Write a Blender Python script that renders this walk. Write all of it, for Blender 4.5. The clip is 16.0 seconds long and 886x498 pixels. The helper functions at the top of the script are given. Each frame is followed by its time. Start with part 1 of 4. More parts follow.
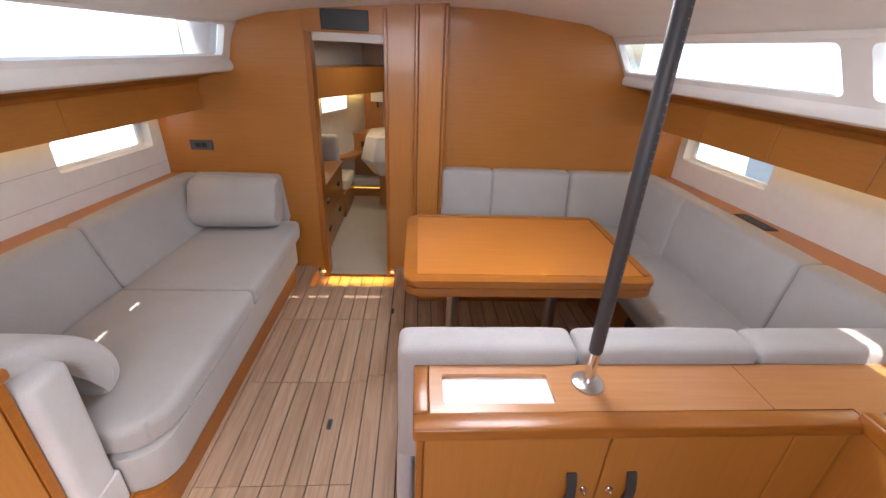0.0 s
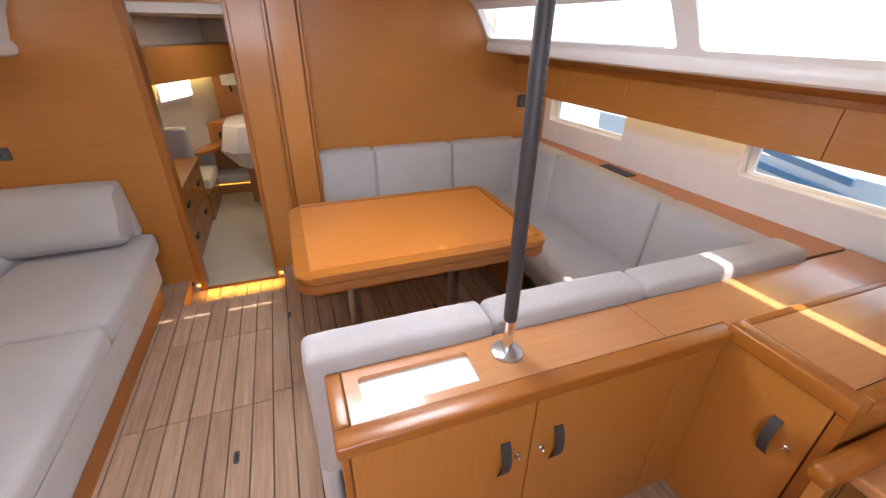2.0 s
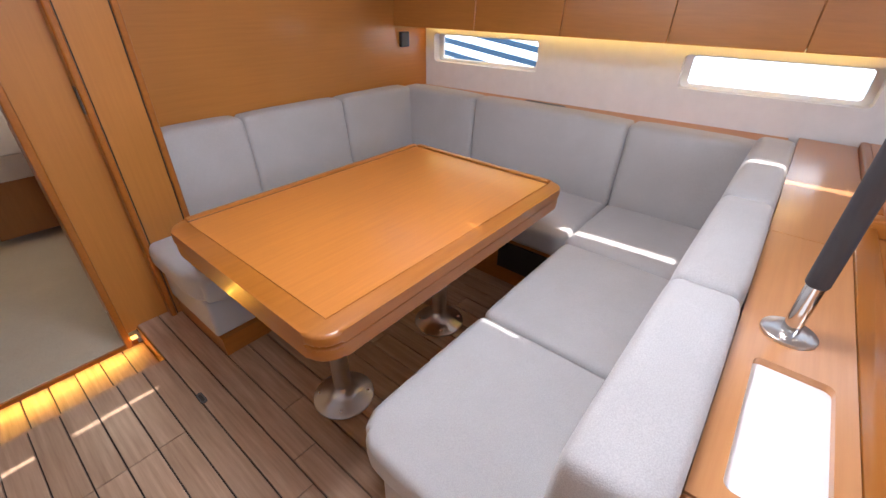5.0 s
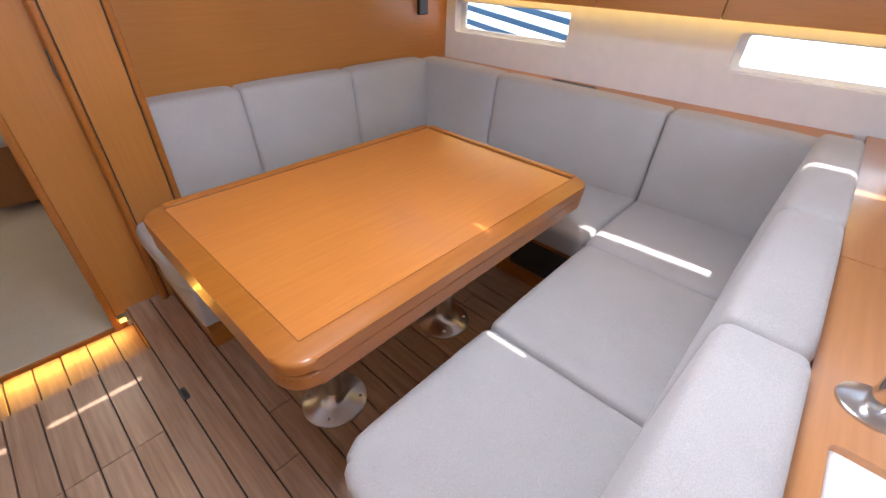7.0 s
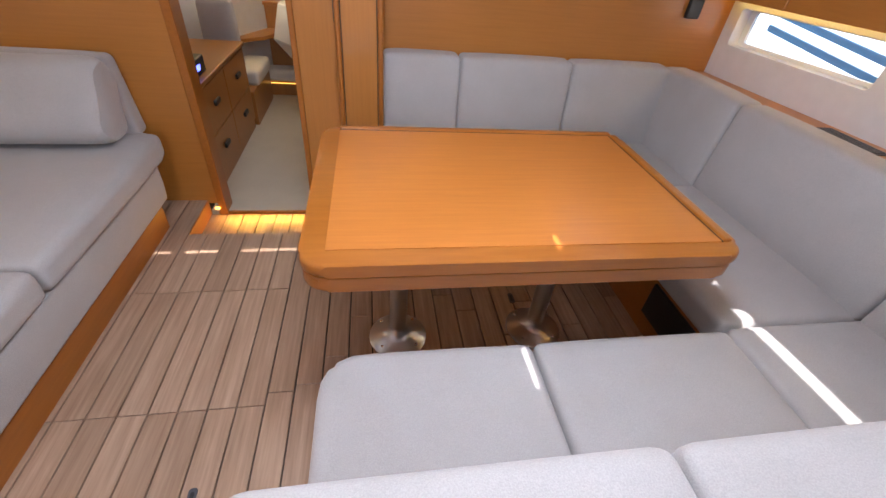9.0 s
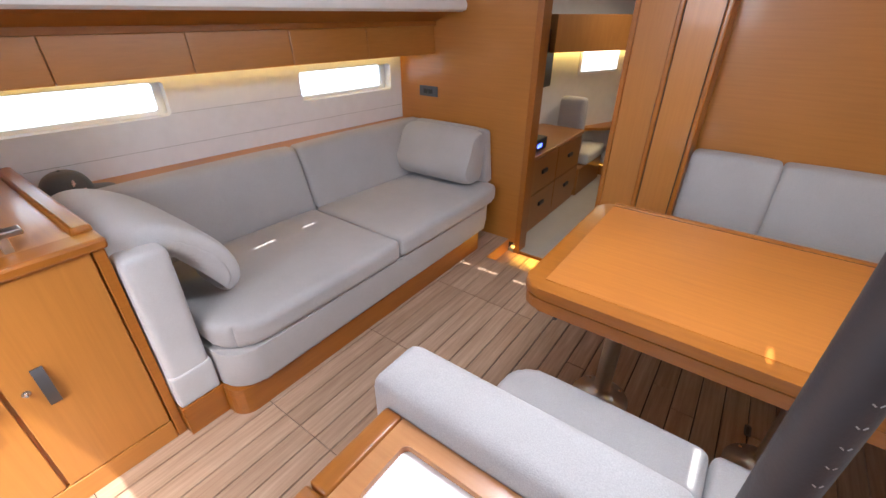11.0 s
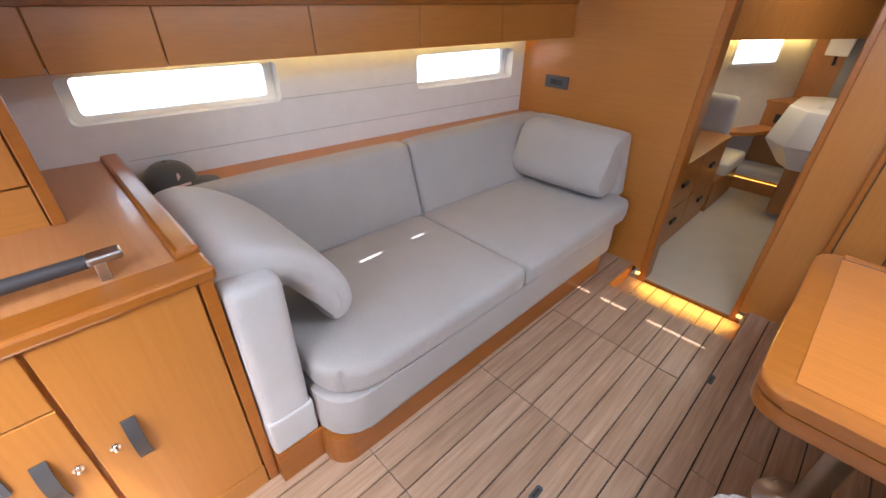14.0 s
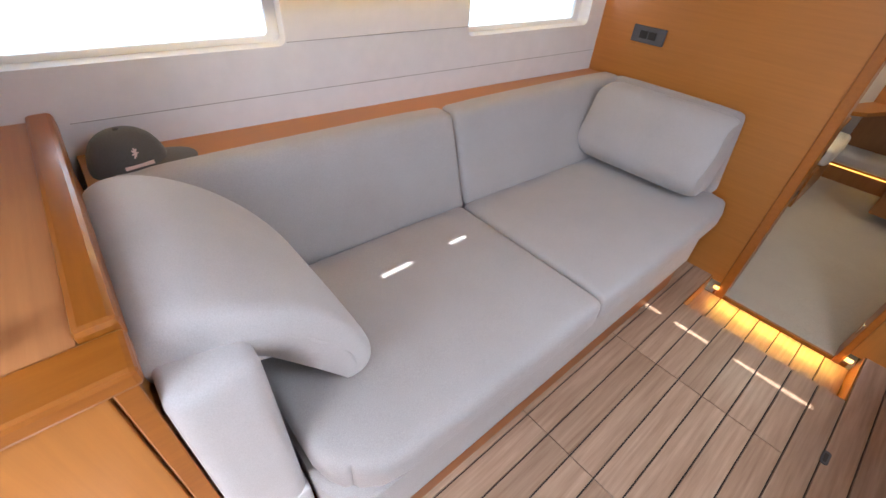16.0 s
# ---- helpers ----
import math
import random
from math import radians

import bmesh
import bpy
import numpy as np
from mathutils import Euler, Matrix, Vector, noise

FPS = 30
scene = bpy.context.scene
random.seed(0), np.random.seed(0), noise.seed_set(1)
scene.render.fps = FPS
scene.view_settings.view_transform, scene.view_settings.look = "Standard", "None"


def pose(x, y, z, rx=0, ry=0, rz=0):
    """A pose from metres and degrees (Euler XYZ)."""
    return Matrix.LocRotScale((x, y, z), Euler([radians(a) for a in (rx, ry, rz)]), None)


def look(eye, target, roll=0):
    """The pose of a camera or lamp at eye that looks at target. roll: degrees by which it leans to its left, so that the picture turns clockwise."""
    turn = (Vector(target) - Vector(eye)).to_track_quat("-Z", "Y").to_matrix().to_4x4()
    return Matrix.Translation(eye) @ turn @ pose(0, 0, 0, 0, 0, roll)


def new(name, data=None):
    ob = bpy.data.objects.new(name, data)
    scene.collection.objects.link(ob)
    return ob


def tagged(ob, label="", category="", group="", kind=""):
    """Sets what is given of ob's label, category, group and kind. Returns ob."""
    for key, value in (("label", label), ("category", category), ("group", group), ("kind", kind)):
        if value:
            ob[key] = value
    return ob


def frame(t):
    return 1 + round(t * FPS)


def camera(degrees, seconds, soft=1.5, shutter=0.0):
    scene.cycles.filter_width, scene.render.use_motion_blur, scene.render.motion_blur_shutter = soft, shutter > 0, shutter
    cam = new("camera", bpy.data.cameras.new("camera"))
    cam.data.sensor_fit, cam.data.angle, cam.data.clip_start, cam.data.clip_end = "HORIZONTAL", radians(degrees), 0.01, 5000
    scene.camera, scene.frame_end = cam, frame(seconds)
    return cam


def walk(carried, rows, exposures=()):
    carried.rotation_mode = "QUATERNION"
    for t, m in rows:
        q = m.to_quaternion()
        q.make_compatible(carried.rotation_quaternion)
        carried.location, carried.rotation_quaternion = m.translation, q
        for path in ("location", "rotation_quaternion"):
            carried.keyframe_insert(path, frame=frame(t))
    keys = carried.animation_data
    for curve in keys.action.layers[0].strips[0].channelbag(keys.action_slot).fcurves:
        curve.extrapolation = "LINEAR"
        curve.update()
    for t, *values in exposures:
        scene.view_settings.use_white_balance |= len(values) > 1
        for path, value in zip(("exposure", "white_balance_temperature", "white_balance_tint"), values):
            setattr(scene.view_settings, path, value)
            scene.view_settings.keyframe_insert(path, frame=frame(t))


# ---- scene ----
cam = camera(93.7, 16.0)
PATH = [
    (0, (0.019, 0.02, 1.784), (0.149, 1.817, 0.916), 2.7),
    (0.5, (0.034, 0.009, 1.798), (0.223, 1.795, 0.918), 0.5),
    (1, (0.046, 0.023, 1.799), (0.292, 1.793, 0.9), -0.2),
    (1.5, (0.065, 0.066, 1.787), (0.511, 1.788, 0.874), 0.5),
    (2, (0.024, 0.128, 1.745), (0.645, 1.78, 0.804), 0.9),
    (2.5, (-0.007, 0.322, 1.566), (0.678, 1.968, 0.658), 0.9),
    (3, (-0.079, 0.616, 1.526), (0.767, 2.178, 0.608), 2.7),
    (3.5, (-0.318, 0.881, 1.491), (0.717, 2.175, 0.371), 1.6),
    (4, (-0.384, 1.043, 1.476), (0.85, 2.22, 0.431), 0.9),
    (4.2, (-0.413, 1.116, 1.444), (0.892, 2.239, 0.426), 0.2),
    (6.3, (-0.355, 1.144, 1.473), (0.959, 2.17, 0.369), 2.5),
    (6.5, (-0.291, 1.185, 1.448), (1.0, 2.235, 0.339), 2.8),
    (7, (-0.23, 1.231, 1.436), (0.997, 2.322, 0.295), 2.5),
    (7.5, (-0.214, 1.249, 1.443), (1.074, 2.234, 0.272), 3.9),
    (8, (-0.081, 1.103, 1.442), (0.88, 2.355, 0.213), 5.6),
    (8.2, (-0.062, 1.09, 1.431), (0.761, 2.409, 0.172), 6.4),
    (10.3, (0.529, 0.757, 1.527), (-0.108, 2.297, 0.422), 0.4),
    (10.5, (0.514, 0.751, 1.54), (-0.277, 2.238, 0.461), -0.7),
    (11, (0.457, 0.665, 1.566), (-0.57, 2.068, 0.577), 0.2),
    (11.5, (0.41, 0.589, 1.57), (-0.755, 1.906, 0.617), -0.8),
    (12, (0.356, 0.646, 1.56), (-0.92, 1.855, 0.606), -2.9),
    (12.5, (0.257, 0.78, 1.558), (-1.12, 1.858, 0.588), -3.8),
    (13, (0.16, 0.835, 1.533), (-1.198, 1.889, 0.512), -1.6),
    (13.5, (0.04, 0.817, 1.52), (-1.235, 1.961, 0.488), 0.6),
    (14, (-0.085, 0.774, 1.54), (-1.292, 1.968, 0.483), 1.0),
    (14.5, (-0.163, 0.795, 1.534), (-1.329, 1.99, 0.434), 0.5),
    (15, (-0.301, 0.95, 1.507), (-1.44, 2.12, 0.353), -1.5),
    (15.5, (-0.43, 1.052, 1.486), (-1.521, 2.188, 0.254), 1.2),
    (16, (-0.572, 1.057, 1.47), (-1.711, 2.109, 0.207), 4.0),
]
walk(cam, [(t, look(eye, target, roll)) for t, eye, target, roll in PATH], exposures=[(0.0, 0.85, 6400, 16), (2.0, 1.0, 6400, 17), (4.0, 1.0, 6250, 17), (6.5, 0.98, 6050, 17), (10.5, 1.02, 6050, 16), (11.5, 0.9, 6100, 13), (12.5, 0.95, 6000, 13), (14.5, 1.1, 5900, 13), (16.0, 1.2, 5850, 13)])

# ---- light ----
SUN_EL, SUN_AZ = 73.8, 133.6          # degrees; azimuth clockwise from +y
world = bpy.data.worlds.new("world")
scene.world = world
world.use_nodes = True
wn = world.node_tree
sky = wn.nodes.new("ShaderNodeTexSky")
sky.sky_type, sky.sun_disc = "NISHITA", False
sky.sun_elevation, sky.sun_rotation = radians(SUN_EL), radians(SUN_AZ)
wn.links.new(sky.outputs["Color"], wn.nodes["Background"].inputs["Color"])
wn.nodes["Background"].inputs["Strength"].default_value = 0.15


def area(name, at, towards, sx, sy, watts, colour=(1, 1, 1)):
    d = bpy.data.lights.new(name, "AREA")
    d.shape, d.size, d.size_y, d.energy, d.color = "RECTANGLE", sx, sy, watts, colour
    ob = new(name, d)
    ob.matrix_world = look(at, towards)
    return ob


sun = bpy.data.lights.new("sun", "SUN")
sun.energy, sun.angle, sun.color = 5.0, radians(0.5), (1.0, 0.95, 0.86)
sun_way = Vector((math.sin(radians(SUN_AZ)) * math.cos(radians(SUN_EL)), math.cos(radians(SUN_AZ)) * math.cos(radians(SUN_EL)), math.sin(radians(SUN_EL))))
new("sun", sun).matrix_world = look(sun_way * 20, (0, 0, 0))
# Added fill lamp for the saloon, below unbroken headliner; no hatch is modelled here.
area("saloon_fill", (0.30, 1.75, 2.045), (0.30, 1.75, 0), 0.55, 0.55, 15, (0.90, 0.95, 1.0))
area("companionway_daylight", (-0.3, -0.95, 1.75), (-0.3, 1.2, 0.6), 0.8, 0.7, 15, (0.90, 0.95, 1.0))
galley_fill = area("galley_door_fill", (-0.2, -0.2, 2.03), (-1.12, 0.22, 0.20), 0.45, 0.45, 5.5, (1.0, 0.97, 0.92))
galley_fill.data.spread = radians(62)   # added fill, narrowed to a beam that brightens the galley doors
# Added lamp that brightens the forward cabin; the ceiling over it is solid.
area("forward_cabin_fill", (-0.4, 4.7, 1.79), (-0.4, 4.7, 0), 0.4, 0.4, 3.2, (1.0, 0.88, 0.66))
area("well_light", (-0.49, 3.318, -0.048), (-0.49, 3.06, -0.11), 0.62, 0.02, 1.1, (1.0, 0.5, 0.05))

# ---- materials ----


def mat(name, rough=0.5, metal=0.0, spec=0.5, coat=0.0):
    m = bpy.data.materials.new(name)
    m.use_nodes = True
    b = m.node_tree.nodes["Principled BSDF"]
    b.inputs["Roughness"].default_value, b.inputs["Metallic"].default_value = rough, metal
    b.inputs["Specular IOR Level"].default_value = spec
    b.inputs["Coat Weight"].default_value, b.inputs["Coat Roughness"].default_value = coat, 0.12
    return m, m.node_tree, b


def ramp(nt, fac, stops):
    r = nt.nodes.new("ShaderNodeValToRGB")
    while len(r.color_ramp.elements) < len(stops):
        r.color_ramp.elements.new(0.5)
    for e, (p, c) in zip(r.color_ramp.elements, stops):
        e.position, e.color = p, (*c, 1)
    nt.links.new(fac, r.inputs["Fac"])
    return r.outputs["Color"]


def noise_of(nt, scale, stretch=(1, 1, 1), detail=4, rough=0.55, vec=None):
    if vec is None:
        vec = nt.nodes.new("ShaderNodeTexCoord").outputs["Object"]
    mp = nt.nodes.new("ShaderNodeMapping")
    mp.inputs["Scale"].default_value = stretch
    nt.links.new(vec, mp.inputs["Vector"])
    n = nt.nodes.new("ShaderNodeTexNoise")
    n.inputs["Scale"].default_value, n.inputs["Detail"].default_value, n.inputs["Roughness"].default_value = scale, detail, rough
    nt.links.new(mp.outputs["Vector"], n.inputs["Vector"])
    return n.outputs["Fac"]


def bump(nt, b, fac, strength, dist=0.002):
    n = nt.nodes.new("ShaderNodeBump")
    n.inputs["Strength"].default_value, n.inputs["Distance"].default_value = strength, dist
    nt.links.new(fac, n.inputs["Height"])
    nt.links.new(n.outputs["Normal"], b.inputs["Normal"])


def mixed(nt, a, c, f, how="MIX"):
    m = nt.nodes.new("ShaderNodeMix")
    m.data_type, m.blend_type = "RGBA", how
    for sock, v in ((m.inputs["Factor"], f), (m.inputs["A"], a), (m.inputs["B"], c)):
        if isinstance(v, (int, float)):
            sock.default_value = v
        elif isinstance(v, tuple):
            sock.default_value = (*v, 1)
        else:
            nt.links.new(v, sock)
    return m.outputs["Result"]


def wood(name, dark, light, stretch, rough=0.38, coat=0.25):
    m, nt, b = mat(name, rough, coat=coat)
    grain = noise_of(nt, 9, stretch, 6, 0.62)
    broad = noise_of(nt, 1.3, (1, 1, 1), 2)
    c = ramp(nt, grain, [(0.22, dark), (0.78, light)])
    c2 = ramp(nt, broad, [(0.3, (0.86, 0.84, 0.80)), (0.7, (1.0, 1.0, 1.0))])
    nt.links.new(mixed(nt, c, c2, 1.0, "MULTIPLY"), b.inputs["Base Color"])
    rr = nt.nodes.new("ShaderNodeMapRange")
    rr.inputs["To Min"].default_value, rr.inputs["To Max"].default_value = rough - 0.06, rough + 0.1
    nt.links.new(grain, rr.inputs["Value"])
    nt.links.new(rr.outputs["Result"], b.inputs["Roughness"])
    bump(nt, b, grain, 0.10, 0.001)
    return m


TEAK_D, TEAK_L = (0.42, 0.164, 0.028), (0.50, 0.200, 0.036)
WOOD_X = wood("teak_grain_x", TEAK_D, TEAK_L, (0.35, 9, 9))
WOOD_Y = wood("teak_grain_y", TEAK_D, TEAK_L, (9, 0.35, 9))
WOOD_Z = wood("teak_grain_z", TEAK_D, TEAK_L, (9, 9, 0.35))
TRIM = wood("teak_solid_edge", (0.30, 0.098, 0.010), (0.41, 0.140, 0.016), (6, 0.6, 6), 0.34, 0.25)
TRIM_X = wood("teak_solid_edge_x", (0.30, 0.098, 0.010), (0.41, 0.140, 0.016), (0.6, 6, 6), 0.34, 0.25)
WORKTOP = wood("worktop_veneer", (0.46, 0.20, 0.075), (0.56, 0.265, 0.105), (0.4, 8, 8), 0.30, 0.35)
TABLE_VENEER = wood("table_veneer", (0.45, 0.155, 0.027), (0.56, 0.205, 0.038), (0.4, 8, 8), 0.33, 0.35)
CABIN_WOOD = wood("forward_cabin_teak", (0.33, 0.135, 0.032), (0.42, 0.18, 0.045), (4, 4, 0.5))


def fabric(name, colour, dark):
    m, nt, b = mat(name, 0.9, spec=0.25)
    weave = noise_of(nt, 420, (1, 1, 1), 2, 0.6)
    blot = noise_of(nt, 5, (1, 1, 1), 3)
    crease = noise_of(nt, 14, (1, 1, 1), 3)
    c = ramp(nt, weave, [(0.3, dark), (0.7, colour)])
    c2 = ramp(nt, blot, [(0.3, (0.93, 0.92, 0.91)), (0.7, (1, 1, 1))])
    nt.links.new(mixed(nt, c, c2, 1.0, "MULTIPLY"), b.inputs["Base Color"])
    b.inputs["Sheen Weight"].default_value = 0.25
    add = nt.nodes.new("ShaderNodeMath")
    add.operation = "MULTIPLY_ADD"
    add.inputs[1].default_value = 3.0
    nt.links.new(crease, add.inputs[0])
    nt.links.new(weave, add.inputs[2])
    bump(nt, b, add.outputs[0], 0.25, 0.003)
    return m


FABRIC = fabric("grey_upholstery", (0.475, 0.455, 0.445), (0.38, 0.365, 0.355))
PALE_FABRIC = fabric("pale_upholstery", (0.57, 0.56, 0.56), (0.49, 0.48, 0.48))
CREAM = fabric("cream_upholstery", (0.70, 0.66, 0.58), (0.62, 0.58, 0.51))
CARPET = fabric("beige_carpet", (0.60, 0.54, 0.42), (0.42, 0.37, 0.28))
CAP_CLOTH = fabric("charcoal_cotton", (0.11, 0.105, 0.098), (0.075, 0.07, 0.066))


def plain(name, colour, rough=0.5, metal=0.0, vary=0.06, scale=6.0, bumpy=0.0):
    m, nt, b = mat(name, rough, metal)
    f = noise_of(nt, scale, (1, 1, 1), 4)
    lo = tuple(max(0, c * (1 - vary)) for c in colour)
    nt.links.new(ramp(nt, f, [(0.3, lo), (0.7, colour)]), b.inputs["Base Color"])
    if bumpy:
        bump(nt, b, noise_of(nt, scale * 12), bumpy, 0.001)
    return m


LINER = plain("white_headliner", (0.78, 0.76, 0.72), 0.65, bumpy=0.05)
HULL_WHITE = plain("hull_liner_vinyl", (0.74, 0.73, 0.735), 0.55, scale=14, bumpy=0.12)
COAMING = plain("white_moulding", (0.82, 0.82, 0.81), 0.35)
ACRYLIC = plain("white_tray", (0.88, 0.87, 0.85), 0.4, vary=0.02)
BLACK = plain("black_plastic", (0.018, 0.018, 0.02), 0.4)
GREY_PLASTIC = plain("dark_grey_plastic", (0.07, 0.075, 0.085), 0.45)
LEATHER = plain("dark_leather", (0.05, 0.045, 0.045), 0.55, bumpy=0.2)
GRIP = plain("stitched_leather_grip", (0.045, 0.043, 0.048), 0.5, bumpy=0.3, scale=20)
THREAD = plain("pale_grey_thread", (0.42, 0.41, 0.40), 0.8)
STEEL = plain("brushed_steel", (0.62, 0.61, 0.60), 0.28, 1.0)
CHROME = plain("polished_steel", (0.75, 0.74, 0.72), 0.12, 1.0, vary=0.02)
GREY_WALL = plain("grey_wall_panel", (0.24, 0.23, 0.21), 0.5)
CERAMIC = plain("white_ceramic", (0.8, 0.78, 0.74), 0.15, vary=0.02)
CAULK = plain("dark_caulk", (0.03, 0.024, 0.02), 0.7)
SHADE = plain("lamp_shade_cloth", (0.85, 0.82, 0.75), 0.8)
MARK = plain("pink_white_print", (0.75, 0.55, 0.5), 0.7)
LED, ent, eb = mat("warm_led", 0.5)
eb.inputs["Emission Color"].default_value, eb.inputs["Emission Strength"].default_value = (1.0, 0.68, 0.16, 1), 7.0
DIM_LED, ent, eb = mat("amber_courtesy_light", 0.5)
eb.inputs["Emission Color"].default_value, eb.inputs["Emission Strength"].default_value = (1.0, 0.5, 0.05, 1), 1.2
BLUE_LED, ent, eb = mat("blue_display", 0.5)
eb.inputs["Emission Color"].default_value, eb.inputs["Emission Strength"].default_value = (0.05, 0.1, 1.0, 1), 3.0
# Emissive white that stands in for overexposed daylight outside the windows.
BACKDROP, bnt, bb = mat("white_daylight_glow", 1.0)
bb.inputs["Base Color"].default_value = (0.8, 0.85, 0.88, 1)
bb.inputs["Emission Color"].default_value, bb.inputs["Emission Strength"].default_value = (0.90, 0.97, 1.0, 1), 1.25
BLUE_STRIPE = plain("blue_canvas", (0.13, 0.26, 0.38), 0.7)
WATER = plain("harbour_water", (0.05, 0.09, 0.10), 0.15, bumpy=0.4)
GLASS, gnt, gb = mat("window_glass", 0.02)
gb.inputs["Transmission Weight"].default_value, gb.inputs["IOR"].default_value = 1.0, 1.45
gb.inputs["Base Color"].default_value = (0.93, 0.97, 0.98, 1)


def planks_material():
    m, nt, b = mat("floor_plank", 0.42, coat=0.12)
    info = nt.nodes.new("ShaderNodeObjectInfo")
    off = nt.nodes.new("ShaderNodeVectorMath")
    off.operation = "SCALE"
    off.inputs[0].default_value = (37, 91, 13)
    nt.links.new(info.outputs["Random"], off.inputs["Scale"])
    tc = nt.nodes.new("ShaderNodeTexCoord")
    add = nt.nodes.new("ShaderNodeVectorMath")
    nt.links.new(tc.outputs["Object"], add.inputs[0])
    nt.links.new(off.outputs["Vector"], add.inputs[1])
    grain = noise_of(nt, 7, (11, 0.5, 4), 6, 0.6, add.outputs["Vector"])
    wave = noise_of(nt, 3, (5, 0.7, 1), 3, 0.5, add.outputs["Vector"])
    c = ramp(nt, grain, [(0.3, (0.36, 0.232, 0.152)), (0.7, (0.54, 0.378, 0.262))])
    tint = ramp(nt, info.outputs["Random"], [(0.0, (0.84, 0.82, 0.80)), (1.0, (1.0, 1.0, 1.0))])
    c = mixed(nt, c, tint, 1.0, "MULTIPLY")
    c = mixed(nt, c, ramp(nt, wave, [(0.35, (0.86, 0.83, 0.80)), (0.65, (1, 1, 1))]), 1.0, "MULTIPLY")
    nt.links.new(c, b.inputs["Base Color"])
    bump(nt, b, grain, 0.08, 0.001)
    return m


PLANK = planks_material()

# ---- building helpers ----


def obj(name, bm, material, smooth=False):
    me = bpy.data.meshes.new(name)
    bm.normal_update()
    bm.to_mesh(me)
    bm.free()
    if material:
        me.materials.append(material)
    if smooth:
        me.shade_smooth()
        me.set_sharp_from_angle(angle=radians(40))
    return new(name, me)


def part(name, bm, material, parent, label="", smooth=False):
    ob = obj(name, bm, material, smooth)
    ob.parent = parent
    if label:
        ob["label"] = label
    return ob


def empty(name, at=(0, 0, 0), **tags):
    # the parts are given in world coordinates, so the base stays at the origin
    return tagged(new(name), **tags)


def hexa(foot, z0, z1, top=None, bevel=0.0, seg=2, bm=None):
    """A block on a four-cornered foot (counter-clockwise), with its own top outline if wanted."""
    own = bm is None
    bm = bm or bmesh.new()
    top = top or foot
    zs0 = z0 if isinstance(z0, (list, tuple)) else [z0] * len(foot)
    zs1 = z1 if isinstance(z1, (list, tuple)) else [z1] * len(foot)
    n = len(foot)
    lo = [bm.verts.new((x, y, z)) for (x, y), z in zip(foot, zs0)]
    hi = [bm.verts.new((x, y, z)) for (x, y), z in zip(top, zs1)]
    faces = [bm.faces.new(lo[::-1]), bm.faces.new(hi)]
    for i in range(n):
        faces.append(bm.faces.new((lo[i], lo[(i + 1) % n], hi[(i + 1) % n], hi[i])))
    if bevel:
        edges = list({e for f in faces for e in f.edges})
        bmesh.ops.bevel(bm, geom=edges, offset=bevel, segments=seg, profile=0.5, affect="EDGES")
    return bm


def rect(x0, x1, y0, y1):
    return [(x0, y0), (x1, y0), (x1, y1), (x0, y1)]


def box(x0, x1, y0, y1, z0, z1, bevel=0.0, seg=2, bm=None):
    return hexa(rect(x0, x1, y0, y1), z0, z1, None, bevel, seg, bm)


def arc(cx, cy, r, a0, a1, n=6):
    return [(cx + r * math.cos(radians(a0 + (a1 - a0) * i / n)), cy + r * math.sin(radians(a0 + (a1 - a0) * i / n))) for i in range(n + 1)]


def round_rect(x0, x1, y0, y1, r, n=5):
    return arc(x1 - r, y0 + r, r, -90, 0, n) + arc(x1 - r, y1 - r, r, 0, 90, n) + arc(x0 + r, y1 - r, r, 90, 180, n) + arc(x0 + r, y0 + r, r, 180, 270, n)


def tube(points, radius, sides=14, bm=None):
    bm = bm or bmesh.new()
    rings = []
    pts = [Vector(p) for p in points]
    radii = radius if isinstance(radius, (list, tuple)) else [radius] * len(pts)
    for i, p in enumerate(pts):
        way = (pts[min(i + 1, len(pts) - 1)] - pts[max(i - 1, 0)]).normalized()
        side = way.cross(Vector((0.3, 0.1, 1) if abs(way.z) < 0.9 else (1, 0, 0))).normalized()
        up = way.cross(side)
        rings.append([bm.verts.new(p + radii[i] * (side * math.cos(2 * math.pi * k / sides) + up * math.sin(2 * math.pi * k / sides))) for k in range(sides)])
    for a, b in zip(rings, rings[1:]):
        for k in range(sides):
            bm.faces.new((a[k], a[(k + 1) % sides], b[(k + 1) % sides], b[k]))
    bm.faces.new(rings[0][::-1])
    bm.faces.new(rings[-1])
    bmesh.ops.recalc_face_normals(bm, faces=bm.faces)
    return bm


def lathe(cx, cy, profile, sides=28):
    bm = bmesh.new()
    rings = [[bm.verts.new((cx + r * math.cos(2 * math.pi * k / sides), cy + r * math.sin(2 * math.pi * k / sides), z)) for k in range(sides)] for r, z in profile]
    for a, b in zip(rings, rings[1:]):
        for k in range(sides):
            bm.faces.new((a[k], a[(k + 1) % sides], b[(k + 1) % sides], b[k]))
    bm.faces.new(rings[0][::-1])
    bm.faces.new(rings[-1])
    bmesh.ops.recalc_face_normals(bm, faces=bm.faces)
    return bm


